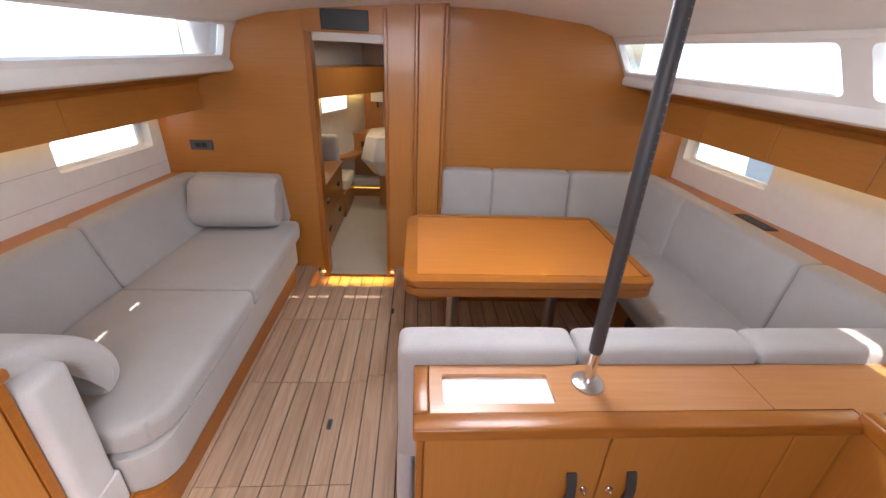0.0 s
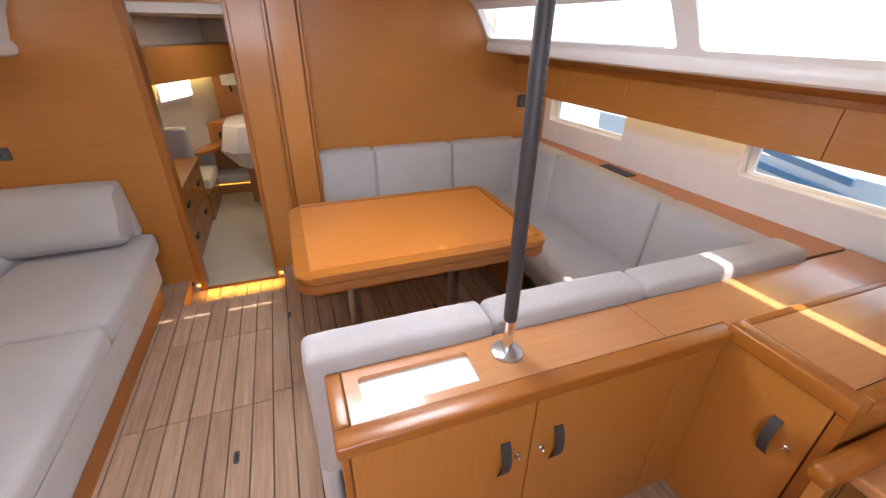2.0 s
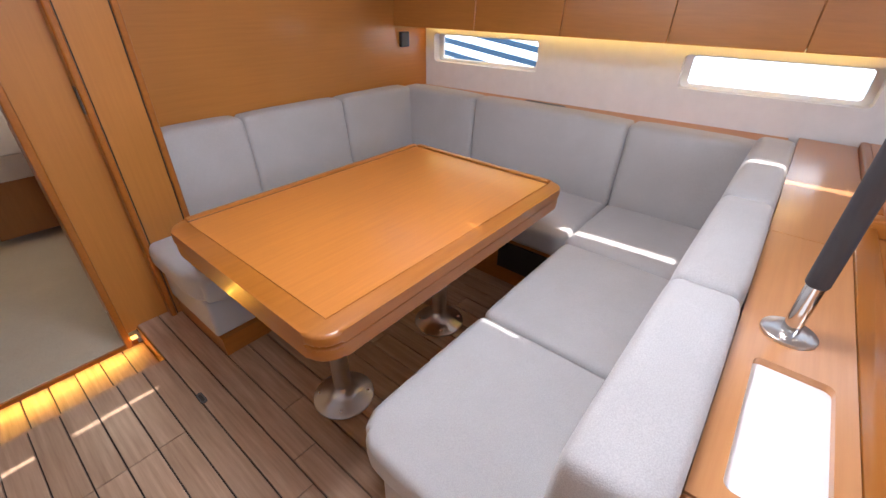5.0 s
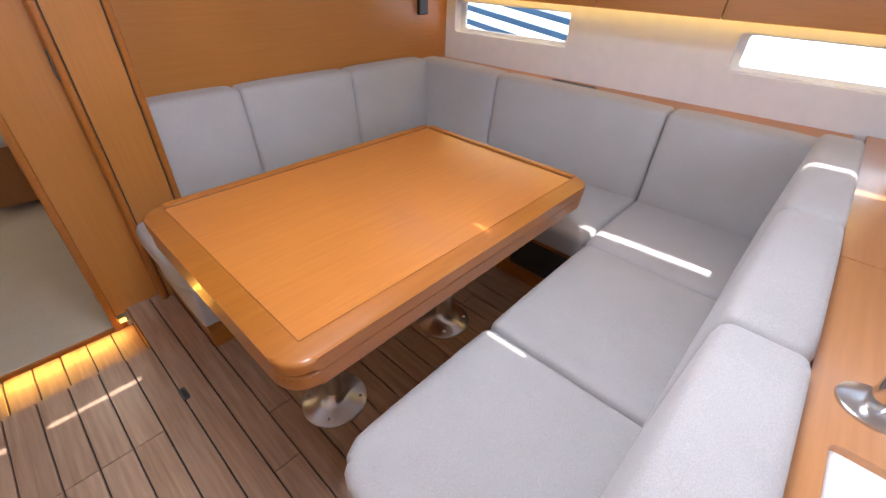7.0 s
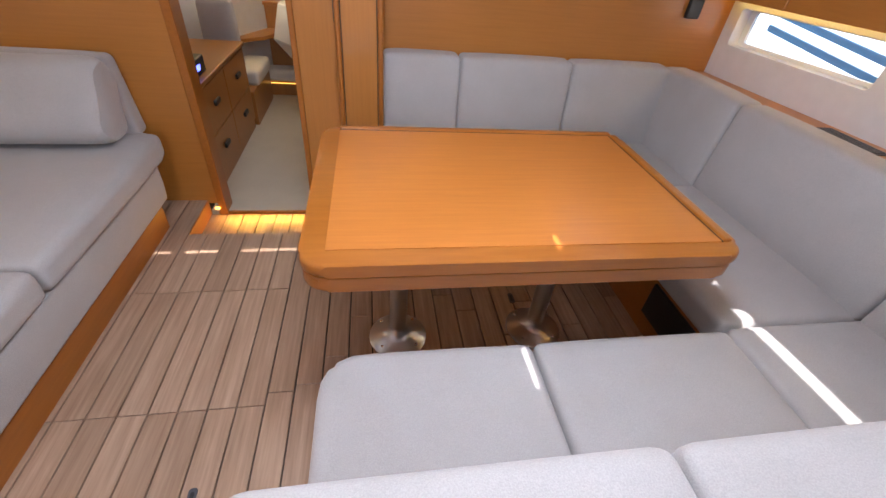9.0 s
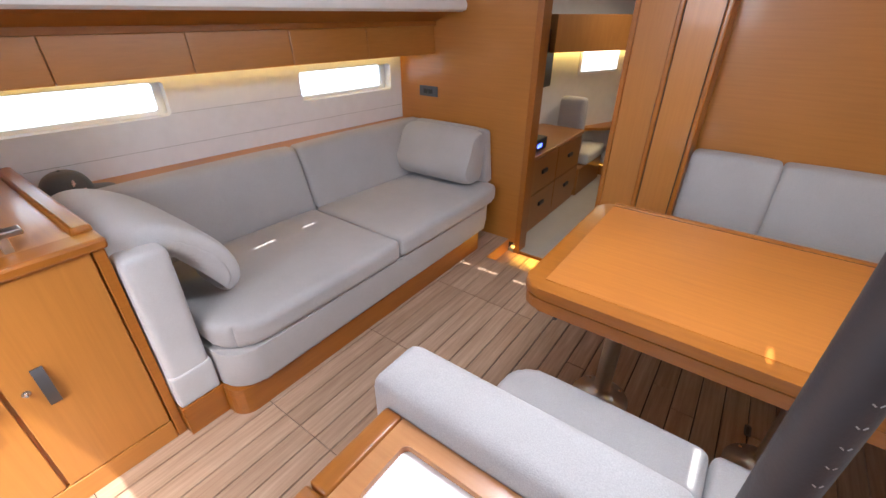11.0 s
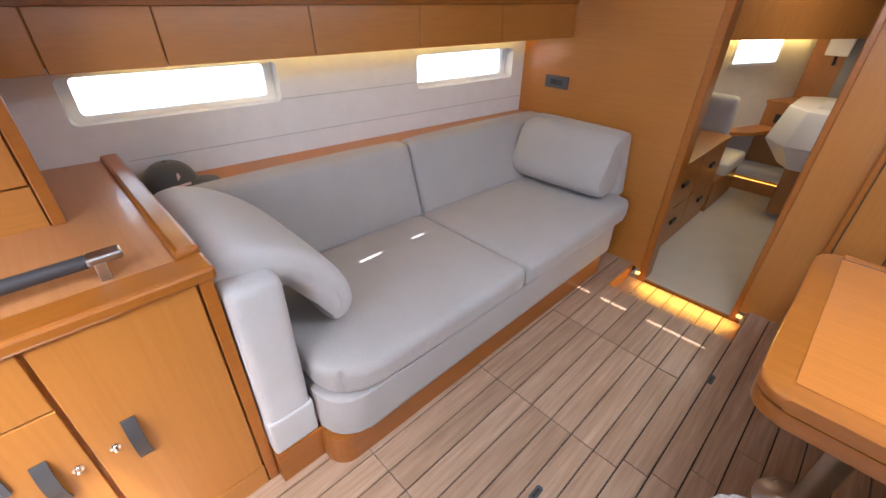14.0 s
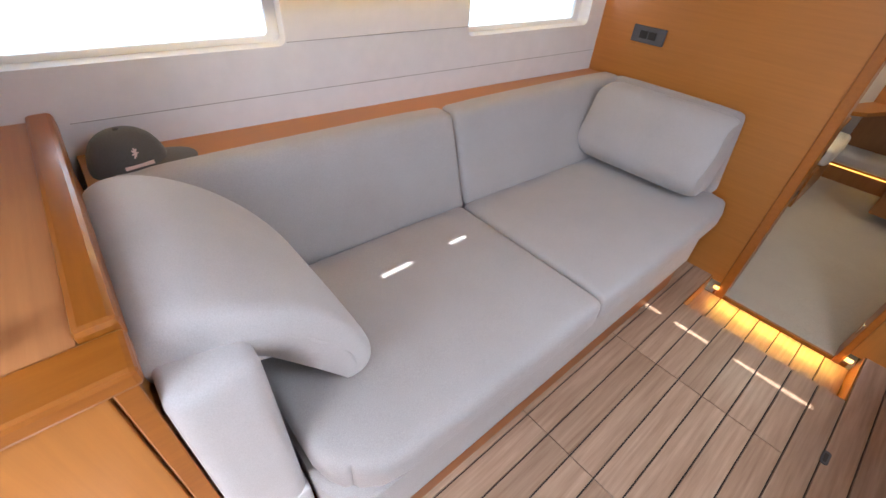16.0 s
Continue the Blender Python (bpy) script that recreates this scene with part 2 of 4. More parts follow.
def cushion(foot, z0, z1, r=0.03, puff=0.012, top=None, n=7, warp=None):
    """A soft rounded block mapped onto a four-cornered foot and top; warp moves its finished points."""
    top = top or foot
    z0s = z0 if isinstance(z0, (list, tuple)) else [z0] * 4
    z1s = z1 if isinstance(z1, (list, tuple)) else [z1] * 4
    lo = [Vector((x, y, z)) for (x, y), z in zip(foot, z0s)]
    hi = [Vector((x, y, z)) for (x, y), z in zip(top, z1s)]
    h = Vector(((lo[1] - lo[0]).length / 2, (lo[3] - lo[0]).length / 2, max(0.01, (hi[0] - lo[0]).length / 2)))
    r = min(r, 0.95 * min(h))

    def lines(a):
        return sorted({-a, -a + r * 0.15, -a + r * 0.5, a - r * 0.5, a - r * 0.15, a, *[-a + r + (2 * a - 2 * r) * i / n for i in range(n + 1)]})

    def place(q):
        inner = Vector([max(-h[i] + r, min(h[i] - r, q[i])) for i in range(3)])
        d = q - inner
        p = inner + d.normalized() * r if d.length > 1e-9 else q.copy()
        u = Vector([p[i] / h[i] for i in range(3)])
        for i in range(3):
            j, k = (i + 1) % 3, (i + 2) % 3
            if h[i] < max(h) * 0.999 or i == 2:
                p[i] += math.copysign(puff, p[i]) * max(0, 1 - u[j] ** 4) * max(0, 1 - u[k] ** 4) * abs(u[i]) ** 3
        u = [(p[i] / h[i] + 1) / 2 for i in range(3)]
        a = lo[0].lerp(lo[1], u[0]).lerp(lo[3].lerp(lo[2], u[0]), u[1])
        b = hi[0].lerp(hi[1], u[0]).lerp(hi[3].lerp(hi[2], u[0]), u[1])
        w = a.lerp(b, u[2])
        return warp(w) if warp else w

    bm = bmesh.new()
    found = {}

    def vert(q):
        key = tuple(round(c, 6) for c in q)
        if key not in found:
            found[key] = bm.verts.new(place(Vector(q)))
        return found[key]

    for i in range(3):
        j, k = (i + 1) % 3, (i + 2) % 3
        for s in (-1, 1):
            U, V = lines(h[j]), lines(h[k])
            for a, b in zip(U, U[1:]):
                for c, d in zip(V, V[1:]):
                    q = []
                    for uu, vv in ((a, c), (b, c), (b, d), (a, d)):
                        p = [0, 0, 0]
                        p[i], p[j], p[k] = s * h[i], uu, vv
                        q.append(vert(p))
                    bm.faces.new(q if s > 0 else q[::-1])
    return bm


def plate_with_holes(outer, holes, origin, u_way, v_way, thick):
    """A slab in the plane of u and v, with rounded rectangular holes, extruded along the normal by thick."""
    bm = bmesh.new()
    u_way, v_way = Vector(u_way), Vector(v_way)
    normal = u_way.cross(v_way).normalized()

    def ring(pts):
        vs = [bm.verts.new(Vector(origin) + u_way * a + v_way * b) for a, b in pts]
        return [bm.edges.new((vs[i], vs[(i + 1) % len(vs)])) for i in range(len(vs))]

    edges = ring(outer)
    for hole in holes:
        edges += ring(hole)
    bmesh.ops.triangle_fill(bm, use_beauty=True, use_dissolve=False, edges=edges)
    out = bmesh.ops.extrude_face_region(bm, geom=list(bm.faces))
    bmesh.ops.translate(bm, vec=normal * thick, verts=[e for e in out["geom"] if isinstance(e, bmesh.types.BMVert)])
    bmesh.ops.recalc_face_normals(bm, faces=bm.faces)
    return bm


# ---- the plan ----
def port(y):
    """Inner face of the port hull liner."""
    return -2.109 + 0.116 * (y - 1.655)


def stbd(y):
    """Inner face of the starboard hull liner."""
    return 2.415 - 0.072 * (y - 1.69)


BULK_P, BULK_S = 3.33, 3.53      # faces of the port and starboard main bulkheads
AFT, FWD = -1.1, 6.4


def structure(ob, label="", category=""):
    return tagged(ob, label, category, kind="structure")


# floor base, forward cabin carpet, entry well
structure(obj("floor", box(-2.3, 2.6, AFT, 2.985, -0.16, -0.012), CAULK), "teak plank cabin sole with dark caulked seams", "floor")
structure(obj("floor_side", box(-2.3, -0.846, 2.985, 3.5, -0.16, -0.012), CAULK), "plank floor beside the doorway well", "floor")
structure(obj("floor_side", box(-0.157, 2.6, 2.985, 3.7, -0.16, -0.012), CAULK), "plank floor beside the doorway well", "floor")
structure(obj("floor_well", box(-0.846, -0.157, 2.985, 3.345, -0.16, -0.112), CAULK), "lit step-down well of planks before the doorway", "floor")
structure(obj("carpet", box(-1.7, 1.6, 3.345, FWD, -0.16, -0.082, 0.004), CARPET), "beige carpet of the forward cabin", "carpet")
structure(obj("carpet_edge", box(-0.80, -0.18, 3.332, 3.345, -0.112, -0.085), TRIM_X), "dark wooden sill under the carpet edge", "sill")
for x in (-0.846, -0.162):
    structure(obj("trim", box(x, x + 0.005, 2.99, 3.33, -0.112, -0.001), WOOD_Y), "teak lining of the doorway well", "trim")
for x in (-0.795, -0.19):
    structure(obj("well_led", box(x - 0.014, x + 0.014, 3.305, 3.319, -0.055, -0.035, 0.004), DIM_LED), "amber courtesy light at the door jamb", "light")

# hull liners with their windows
def hull_side(side, y0, y1, z0, z1, windows, name):
    f = port if side < 0 else stbd
    a, b = Vector((f(y0), y0, 0)), Vector((f(y1), y1, 0))
    way = (b - a).normalized()
    L = (b - a).length
    k = L / (y1 - y0)
    holes = [round_rect((w[0] - y0) * k, (w[1] - y0) * k, w[2], w[3], 0.025) for w in windows]
    outer = [(0, z0), (L, z0), (L, z1), (0, z1)]
    bm = plate_with_holes(outer, holes, a, way, Vector((0, 0, 1)), 0.07 if side > 0 else -0.07)
    ob = structure(obj(name, bm, HULL_WHITE), "white vinyl hull lining with long port lights", "wall")
    for w in windows:
        win = structure(new("window_%d" % (1 + windows.index(w) + (2 if side > 0 else 0))), "long narrow hull port light with white rounded reveal", "window")
        n = Vector((way.y, -way.x, 0)) * (1 if side > 0 else -1)
        u0, u1 = (w[0] - y0) * k, (w[1] - y0) * k
        ins = 0.02
        fr = plate_with_holes(round_rect(u0 - 0.02, u1 + 0.02, w[2] - 0.02, w[3] + 0.02, 0.03),
                              [round_rect(u0 + ins * 1.9, u1 - ins * 1.9, w[2] + ins, w[3] - ins * 0.6, 0.02)], a + n * 0.072, way, Vector((0, 0, 1)), 0.02 * side)
        part("window_frame", fr, COAMING, win, "white moulded frame")
        pane = plate_with_holes(round_rect(u0 + 0.01, u1 - 0.01, w[2] + 0.01, w[3] - 0.01, 0.02), [], a + n * 0.094, way, Vector((0, 0, 1)), 0.006 * side)
        p = part("pane", pane, GLASS, win)
        p.visible_shadow = False
    return ob


PORT_WIN = [(0.872, 1.668, 1.075, 1.25), (2.452, 3.222, 1.045, 1.228)]
STBD_WIN = [(0.85, 1.708, 1.022, 1.20), (2.585, 3.45, 1.018, 1.212)]
hull_side(-1, AFT, 3.6, -0.1, 1.58, PORT_WIN, "wall_port")
hull_side(1, AFT, 3.8, -0.1, 1.58, STBD_WIN, "wall_starboard")


# grooves of the port lining
for z, y0, y1 in ((0.915, 1.0, 3.32), (1.085, 1.67, 2.45)):
    foot = [(port(y0) - 0.002, y0), (port(y0) + 0.0025, y0), (port(y1) + 0.0025, y1), (port(y1) - 0.002, y1)]
    structure(obj("trim", hexa(foot, z, z + 0.0013), GREY_WALL), "fine seam in the vinyl lining", "seam")

# ---- main bulkheads ----
ROOF = [(-1.34, 1.70), (-1.29, 1.885), (-1.03, 1.955), (-0.75, 1.995), (-0.3, 2.03), (0.2, 2.065), (0.65, 2.06), (1.30, 1.99), (1.55, 1.91), (1.63, 1.70)]


def roof_z(x):
    pts = [(-2.3, 1.55), (-1.36, 1.60)] + ROOF[1:-1] + [(1.74, 1.60), (2.6, 1.55)]
    for (a, za), (b, zb) in zip(pts, pts[1:]):
        if a <= x <= b:
            return za + (zb - za) * (x - a) / (b - a)
    return 1.6


def panel(x0, x1, y0, y1, z0, material, name="wall_bulkhead", ztop=None, label="teak veneered bulkhead panel"):
    xs = [x0 + (x1 - x0) * i / 8 for i in range(9)]
    bm = bmesh.new()
    prof = [(x0, z0), (x1, z0)] + [(x, ztop if ztop else roof_z(x) + 0.03) for x in reversed(xs)]
    a = [bm.verts.new((x, y0, z)) for x, z in prof]
    b = [bm.verts.new((x, y1, z)) for x, z in prof]
    bm.faces.new(a)
    bm.faces.new(b[::-1])
    for i in range(len(a)):
        j = (i + 1) % len(a)
        bm.faces.new((a[j], a[i], b[i], b[j]))
    bmesh.ops.recalc_face_normals(bm, faces=bm.faces)
    return structure(obj(name, bm, material), label, "wall")


DOOR_L, DOOR_R, DOOR_TOP = -0.745, -0.235, 1.855
panel(-1.93, DOOR_L - 0.045, BULK_P, BULK_P + 0.05, -0.02, WOOD_X, "wall_north_port")
panel(DOOR_R + 0.03, 0.06, BULK_P, BULK_P + 0.05, -0.02, WOOD_Z, "wall_north_middle", label="teak panel between doorway and post")
panel(0.06, 2.30, BULK_S, BULK_S + 0.05, -0.02, WOOD_X, "wall_north_starboard")
panel(DOOR_L - 0.045, DOOR_R + 0.03, BULK_P + 0.004, BULK_P + 0.046, DOOR_TOP + 0.0, WOOD_X, "wall_north_lintel", label="teak lintel over the doorway")
structure(obj("wall_north_return", box(0.06, 0.09, BULK_P + 0.05, BULK_S, -0.02, 2.05), WOOD_Z), "teak return of the bulkhead", "wall")
frame_door = structure(new("door_1"), "open teak doorway to the forward cabin with solid jambs", "doorway")
part("jamb", box(DOOR_L - 0.045, DOOR_L, BULK_P - 0.012, BULK_P + 0.11, -0.11, DOOR_TOP, 0.006), TRIM, frame_door)
part("jamb", box(DOOR_R, DOOR_R + 0.03, BULK_P - 0.012, BULK_P + 0.11, -0.11, 2.02, 0.006), TRIM, frame_door)
for z in (0.06, 1.02, 1.55, 1.78):
    part("hinge", box(DOOR_R - 0.004, DOOR_R + 0.002, BULK_P + 0.03, BULK_P + 0.055, z, z + 0.06, 0.002), CHROME, frame_door, "chrome hinge leaf")
screen = tagged(obj("vent_panel", box(-0.665, -0.335, BULK_P - 0.006, BULK_P + 0.02, 1.87, 2.0, 0.004), BLACK), "black panel set over the doorway", "panel")

post = empty("post", label="teak faced structural post with dark inlaid lines", category="post")
part("post_core", box(0.015, 0.195, BULK_P - 0.05, BULK_S, -0.01, 2.07, 0.006), WOOD_Z, post)
for x in (-0.012, 0.195):
    part("edge_strip", box(x, x + 0.027, BULK_P - 0.062, BULK_S - 0.002, -0.01, 2.07, 0.008), TRIM, post, "darker solid teak edge")
for x in (0.016, 0.19):
    part("inlay", box(x, x + 0.004, BULK_P - 0.053, BULK_P - 0.045, 0.0, 2.05), CAULK, post, "black inlay line")


part("strike_plate", box(-0.016, -0.011, BULK_P - 0.048, BULK_P - 0.014, 1.03, 1.135, 0.002), GREY_PLASTIC, post, "dark latch plate")


# ---- headliner and window coamings ----
def coaming_line(side, y):
    """Lower inner edge of the white window coaming at y."""
    return (-1.33 - 0.075 * (3.33 - y)) if side < 0 else (1.68 + 0.06 * (3.53 - y))


def sweep(section, ys, close=True):
    """section(y) gives a list of (x, z)."""
    bm = bmesh.new()
    rings = [[bm.verts.new((x, y, z)) for x, z in section(y)] for y in ys]
    n = len(rings[0])
    for a, b in zip(rings, rings[1:]):
        for i in range(n if close else n - 1):
            j = (i + 1) % n
            bm.faces.new((a[i], a[j], b[j], b[i]))
    if close:
        bm.faces.new(rings[0])
        bm.faces.new(rings[-1][::-1])
    bmesh.ops.recalc_face_normals(bm, faces=bm.faces)
    return bm


YS = [AFT, 0.0, 0.8, 1.6, 2.4, 3.0, 3.6]


def ceiling_section(y, x0, x1):
    k0, k1 = coaming_line(-1, y) + 0.03, coaming_line(1, y) - 0.12
    pts = [(k0, 1.875)] + ROOF[2:-2] + [(k1, 1.905)]
    inside = [(x, z) for x, z in pts if x0 + 0.004 < x < x1 - 0.004 and k0 + 0.01 < x < k1 - 0.01]
    lo = [(max(x0, k0), roof_z(x0) if x0 > k0 else 1.875)] + inside + [(min(x1, k1), roof_z(x1) if x1 < k1 else 1.905)]
    return lo + [(x, z + 0.02) for x, z in reversed(lo)]


def ceiling_piece(x0, x1, ys):
    structure(obj("ceiling", sweep(lambda y: ceiling_section(y, x0, x1), ys), LINER, True), "smooth white cambered headliner", "ceiling")


def ceiling_row(x0, x1, gaps):
    """A headliner run from aft forward, open at gaps added to pass the sun."""
    y = AFT
    for a, c in gaps + [(3.6, 3.6)]:
        ceiling_piece(x0, x1, sorted({y, a, *[v for v in YS if y + 0.05 < v < a - 0.05]}))
        y = c


# The narrow slits are made up to throw sun streaks on seats and floor.
ceiling_row(-9, -1.184, [])
ceiling_row(-1.184, -1.162, [(1.325, 1.455), (1.635, 1.72)])
ENTRY = [(-0.75, 0.30)]          # open companionway hatch, unseen, placed so sun lands before the galley
ceiling_row(-1.162, -0.80, [])
ceiling_row(-0.80, -0.536, ENTRY)
for x0, x1, g in ((-0.536, -0.454, 1), (-0.454, -0.385, 0), (-0.385, -0.218, 1), (-0.218, -0.109, 0), (-0.109, 0.199, 1)):
    ceiling_row(x0, x1, (ENTRY if x0 < -0.12 else []) + ([(2.402, 2.424)] if g else []))
ceiling_row(0.199, 0.942, [])
ceiling_row(0.942, 0.962, [(1.29, 1.44), (1.586, 1.656)])
ceiling_row(0.962, 9, [])
# Made-up overhangs outside the windows; the starboard step trims the sun streak's width.
for s in (-1, 1):
    def eave(y, s=s):
        x = coaming_line(s, y)
        inner = x - s * (0.16 if s > 0 else 0.06)
        outer = x + s * (-0.035 if s > 0 and y < 1.72 else 0.03)
        return [(inner, 1.885), (outer, 1.90), (outer, 1.95), (inner, 1.98)]
    structure(obj("sun_block_eave", sweep(eave, [AFT, 1.0, 1.71, 1.73, 3.6]), LINER), "unseen white overhang added to narrow the sun through the windows", "roof")

def coaming(side):
    s = side
    y_end = 3.36 if s < 0 else 3.56

    def wall_pt(y, v):
        """v from 0 at the foot of the sloping window face to 1 at its top."""
        x = coaming_line(s, y)
        lean = 0.07 if s < 0 else 0.16
        return x - s * lean * v, 1.615 + 0.285 * v

    # the sloping face with one long window opening
    a = Vector((coaming_line(s, AFT), AFT, 1.615))
    b = Vector((coaming_line(s, y_end), y_end, 1.615))
    way = (b - a).normalized()
    up = Vector((-s * (0.07 if s < 0 else 0.16), 0, 0.285)).normalized()
    L, H = (b - a).length, Vector((0.07 if s < 0 else 0.16, 0, 0.285)).length
    spans = [(0.15, L - 0.60 if s < 0 else L - 0.10)]
    lo, hi = (0.066, H - 0.035)
    holes = [round_rect(u0, u1, lo, hi, 0.03) for u0, u1 in ([(0.3, L - 0.13)] if s < 0 else [(0.3, L - 1.95), (L - 1.83, L - 0.07)])]
    top = structure(new("coaming_port" if s < 0 else "coaming_starboard"), "white moulded coaming round the coachroof windows", "window coaming")
    part("face", plate_with_holes([(0, 0), (L, 0), (L, H), (0, H)], holes, a, way, up, 0.05 * s), COAMING, top)
    nose = sweep(lambda y: [(wall_pt(y, 0)[0] + s * 0.06, 1.625), (wall_pt(y, 0)[0] + s * 0.05, 1.585), (wall_pt(y, 0)[0] + s * 0.01, 1.572), (wall_pt(y, 0)[0] - s * 0.022, 1.585),
                            (wall_pt(y, 0)[0] - s * 0.03, 1.61), (wall_pt(y, 0)[0] - s * 0.02, 1.64), (wall_pt(y, 0)[0] - s * 0.006, 1.655), (wall_pt(y, 0)[0] + s * 0.02, 1.65)], [AFT, 1.0, y_end])
    part("lower_roll", nose, COAMING, top, smooth=True)
    n = way.cross(up).normalized() * s
    for hole in holes:
        p = part("pane", plate_with_holes(hole, [], a + n * 0.045, way, up, 0.006 * s), GLASS, top)
        p.visible_shadow = False
    return top


coaming(-1)
coaming(1)


# ---- overhead lockers along each side ----
def lockers(side, cuts):
    s = side
    f = port if s < 0 else stbd
    y_end = BULK_P - 0.003 if s < 0 else BULK_S - 0.003

    def front(y):
        return f(y) - s * 0.35

    zb = 1.308 if s < 0 else 1.27
    body = empty("overhead_lockers", label="run of teak overhead lockers with flush doors", category="locker")
    edges = [AFT] + cuts + [y_end]
    base = sweep(lambda y: [(f(y) - s * 0.003, zb + 0.015), (front(y) + s * 0.022, zb + 0.015), (front(y) + s * 0.022, 1.50), (f(y) - s * 0.003, 1.56)], [AFT, y_end])
    part("carcass", base, WOOD_Y, body)
    cove = sweep(lambda y: [(front(y) - s * 0.004, 1.488), (front(y) - s * 0.004, 1.515), (coaming_line(s, y) + s * 0.03, 1.60), (coaming_line(s, y) + s * 0.06, 1.63), (front(y) + s * 0.1, 1.56)], [AFT, y_end])
    part("top_rail", cove, TRIM, body, "dark teak cove under the coaming")
    for y0, y1 in zip(edges, edges[1:]):
        foot = [(front(y0 + 0.002), y0 + 0.002), (front(y0 + 0.002) + s * 0.02, y0 + 0.002), (front(y1 - 0.002) + s * 0.02, y1 - 0.002), (front(y1 - 0.002), y1 - 0.002)]
        if s < 0:
            foot = foot[::-1]
        top = [(x + s * 0.012, y) for x, y in foot]
        part("door", hexa(foot, zb, 1.486, top, 0.002, 1), WOOD_Y, body)
    strip = sweep(lambda y: [(front(y) + s * 0.285, zb + 0.014), (front(y) + s * 0.30, zb + 0.014), (front(y) + s * 0.30, zb + 0.006), (front(y) + s * 0.285, zb + 0.006)], [1.0 if s < 0 else 0.9, y_end - 0.05])
    part("led_strip", strip, LED, body, "warm LED strip")
    return body


lockers(-1, [0.3, 0.855, 1.17, 1.69, 2.205, 2.725])
lockers(1, [0.63, 1.185, 1.738, 2.295, 2.86])

for s in (-1, 1):
    f = port if s < 0 else stbd
    deck = sweep(lambda y: [(coaming_line(s, y) + s * 0.065, 1.615), (f(y) + s * 0.25, 1.59), (f(y) + s * 0.25, 1.63), (coaming_line(s, y) + s * 0.065, 1.655)], [AFT, 3.8])
    structure(obj("side_deck", deck, COAMING), "white side deck outside the windows", "deck")
# ---- closing walls behind the camera ----
structure(obj("wall_south", box(-2.6, -0.75, AFT - 0.05, AFT, -0.1, 2.2), WOOD_X), "plain teak aft bulkhead", "wall")
structure(obj("wall_south", box(0.15, 2.8, AFT - 0.05, AFT, -0.1, 2.2), WOOD_X), "plain teak aft bulkhead", "wall")
structure(obj("wall_south", box(-0.75, 0.15, AFT - 0.05, AFT, -0.1, 0.9), WOOD_X), "plain teak aft bulkhead", "wall")

# ---- outside ----
structure(obj("water", box(-400, 400, -400, 400, -1.6, -1.5), WATER), "dark harbour water round the boat", "water")
# Glowing sheets added beyond both sides; they also light the cabin.
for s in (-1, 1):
    structure(obj("backdrop", box(s * 9.0, s * 9.1, -14, 18, -1.5, 7), BACKDROP), "glowing white sheet standing in for the bright harbour outside", "backdrop")
neighbour = empty("moored_boat", label="white hull of a neighbouring boat with blue striped canvas", category="boat")
part("hull", sweep(lambda y: [(5.2, -1.5), (5.0, 0.55), (6.4, 0.55), (6.2, -1.5)], [-4, 1.2, 6]), COAMING, neighbour)
for i in range(3):
    part("stripe", hexa([(4.94, 2.3), (4.98, 2.3), (4.98, 6.0), (4.94, 6.0)], [0.3 + 0.17 * i, 0.3 + 0.17 * i, 0.75 + 0.17 * i, 0.75 + 0.17 * i], [0.37 + 0.17 * i, 0.37 + 0.17 * i, 0.82 + 0.17 * i, 0.82 + 0.17 * i]), BLUE_STRIPE, neighbour, "blue canvas stripe")

# ---- port settee ----
def front_p(y):
    return -0.945 + 0.012 * (y - 2.2)


settee = empty("settee", label="long grey upholstered settee on a teak plinth along the hull", category="sofa")
plinth = [(-1.75, 1.13), (-1.12, 1.13)] + arc(-1.05, 1.21, 0.08, -90, 0) + [(-0.962, 3.05), (-1.75, 3.05)]
part("plinth", hexa(plinth, 0.0, 0.145), TRIM, settee, "dark teak plinth")
part("skirt", hexa([(-1.75, 1.14)] + arc(-1.08, 1.27, 0.13, -90, 0, 8) + [(-0.945, 3.10), (-1.02, 3.26), (-1.75, 3.26)], 0.15, 0.335, bevel=0.012, seg=2), FABRIC, settee, smooth=True)


def round_front(w):
    """Rounds the aft front corner of the seat in plan."""
    r, cx, cy = 0.17, -1.115, 1.325
    if w.x > cx and w.y < cy:
        d = Vector((w.x - cx, w.y - cy))
        m = max(abs(d.x), abs(d.y))
        if d.length > 1e-6 and m > 0:
            k = m / d.length
            w.x, w.y = cx + d.x * k, cy + d.y * k
    r, cx, cy = 0.12, -1.06, 3.16
    if w.x > cx and w.y > cy:
        d = Vector((w.x - cx, w.y - cy))
        m = max(abs(d.x), abs(d.y))
        if d.length > 1e-6:
            k = m / d.length
            w.x, w.y = cx + d.x * k, cy + d.y * k
    return w


SPLIT = 2.165
part("seat_cushion", cushion([(-1.72, 1.15), (-0.945, 1.15), (-0.93, SPLIT), (-1.68, SPLIT)], 0.34, 0.468, 0.035, 0.008, n=12, warp=round_front), FABRIC, settee, smooth=True)
part("seat_cushion", cushion([(-1.68, SPLIT + 0.003), (-0.93, SPLIT + 0.003), (-0.925, 3.27), (-1.62, 3.27)], 0.34, 0.468, 0.035, 0.008, n=12, warp=round_front), FABRIC, settee, smooth=True)
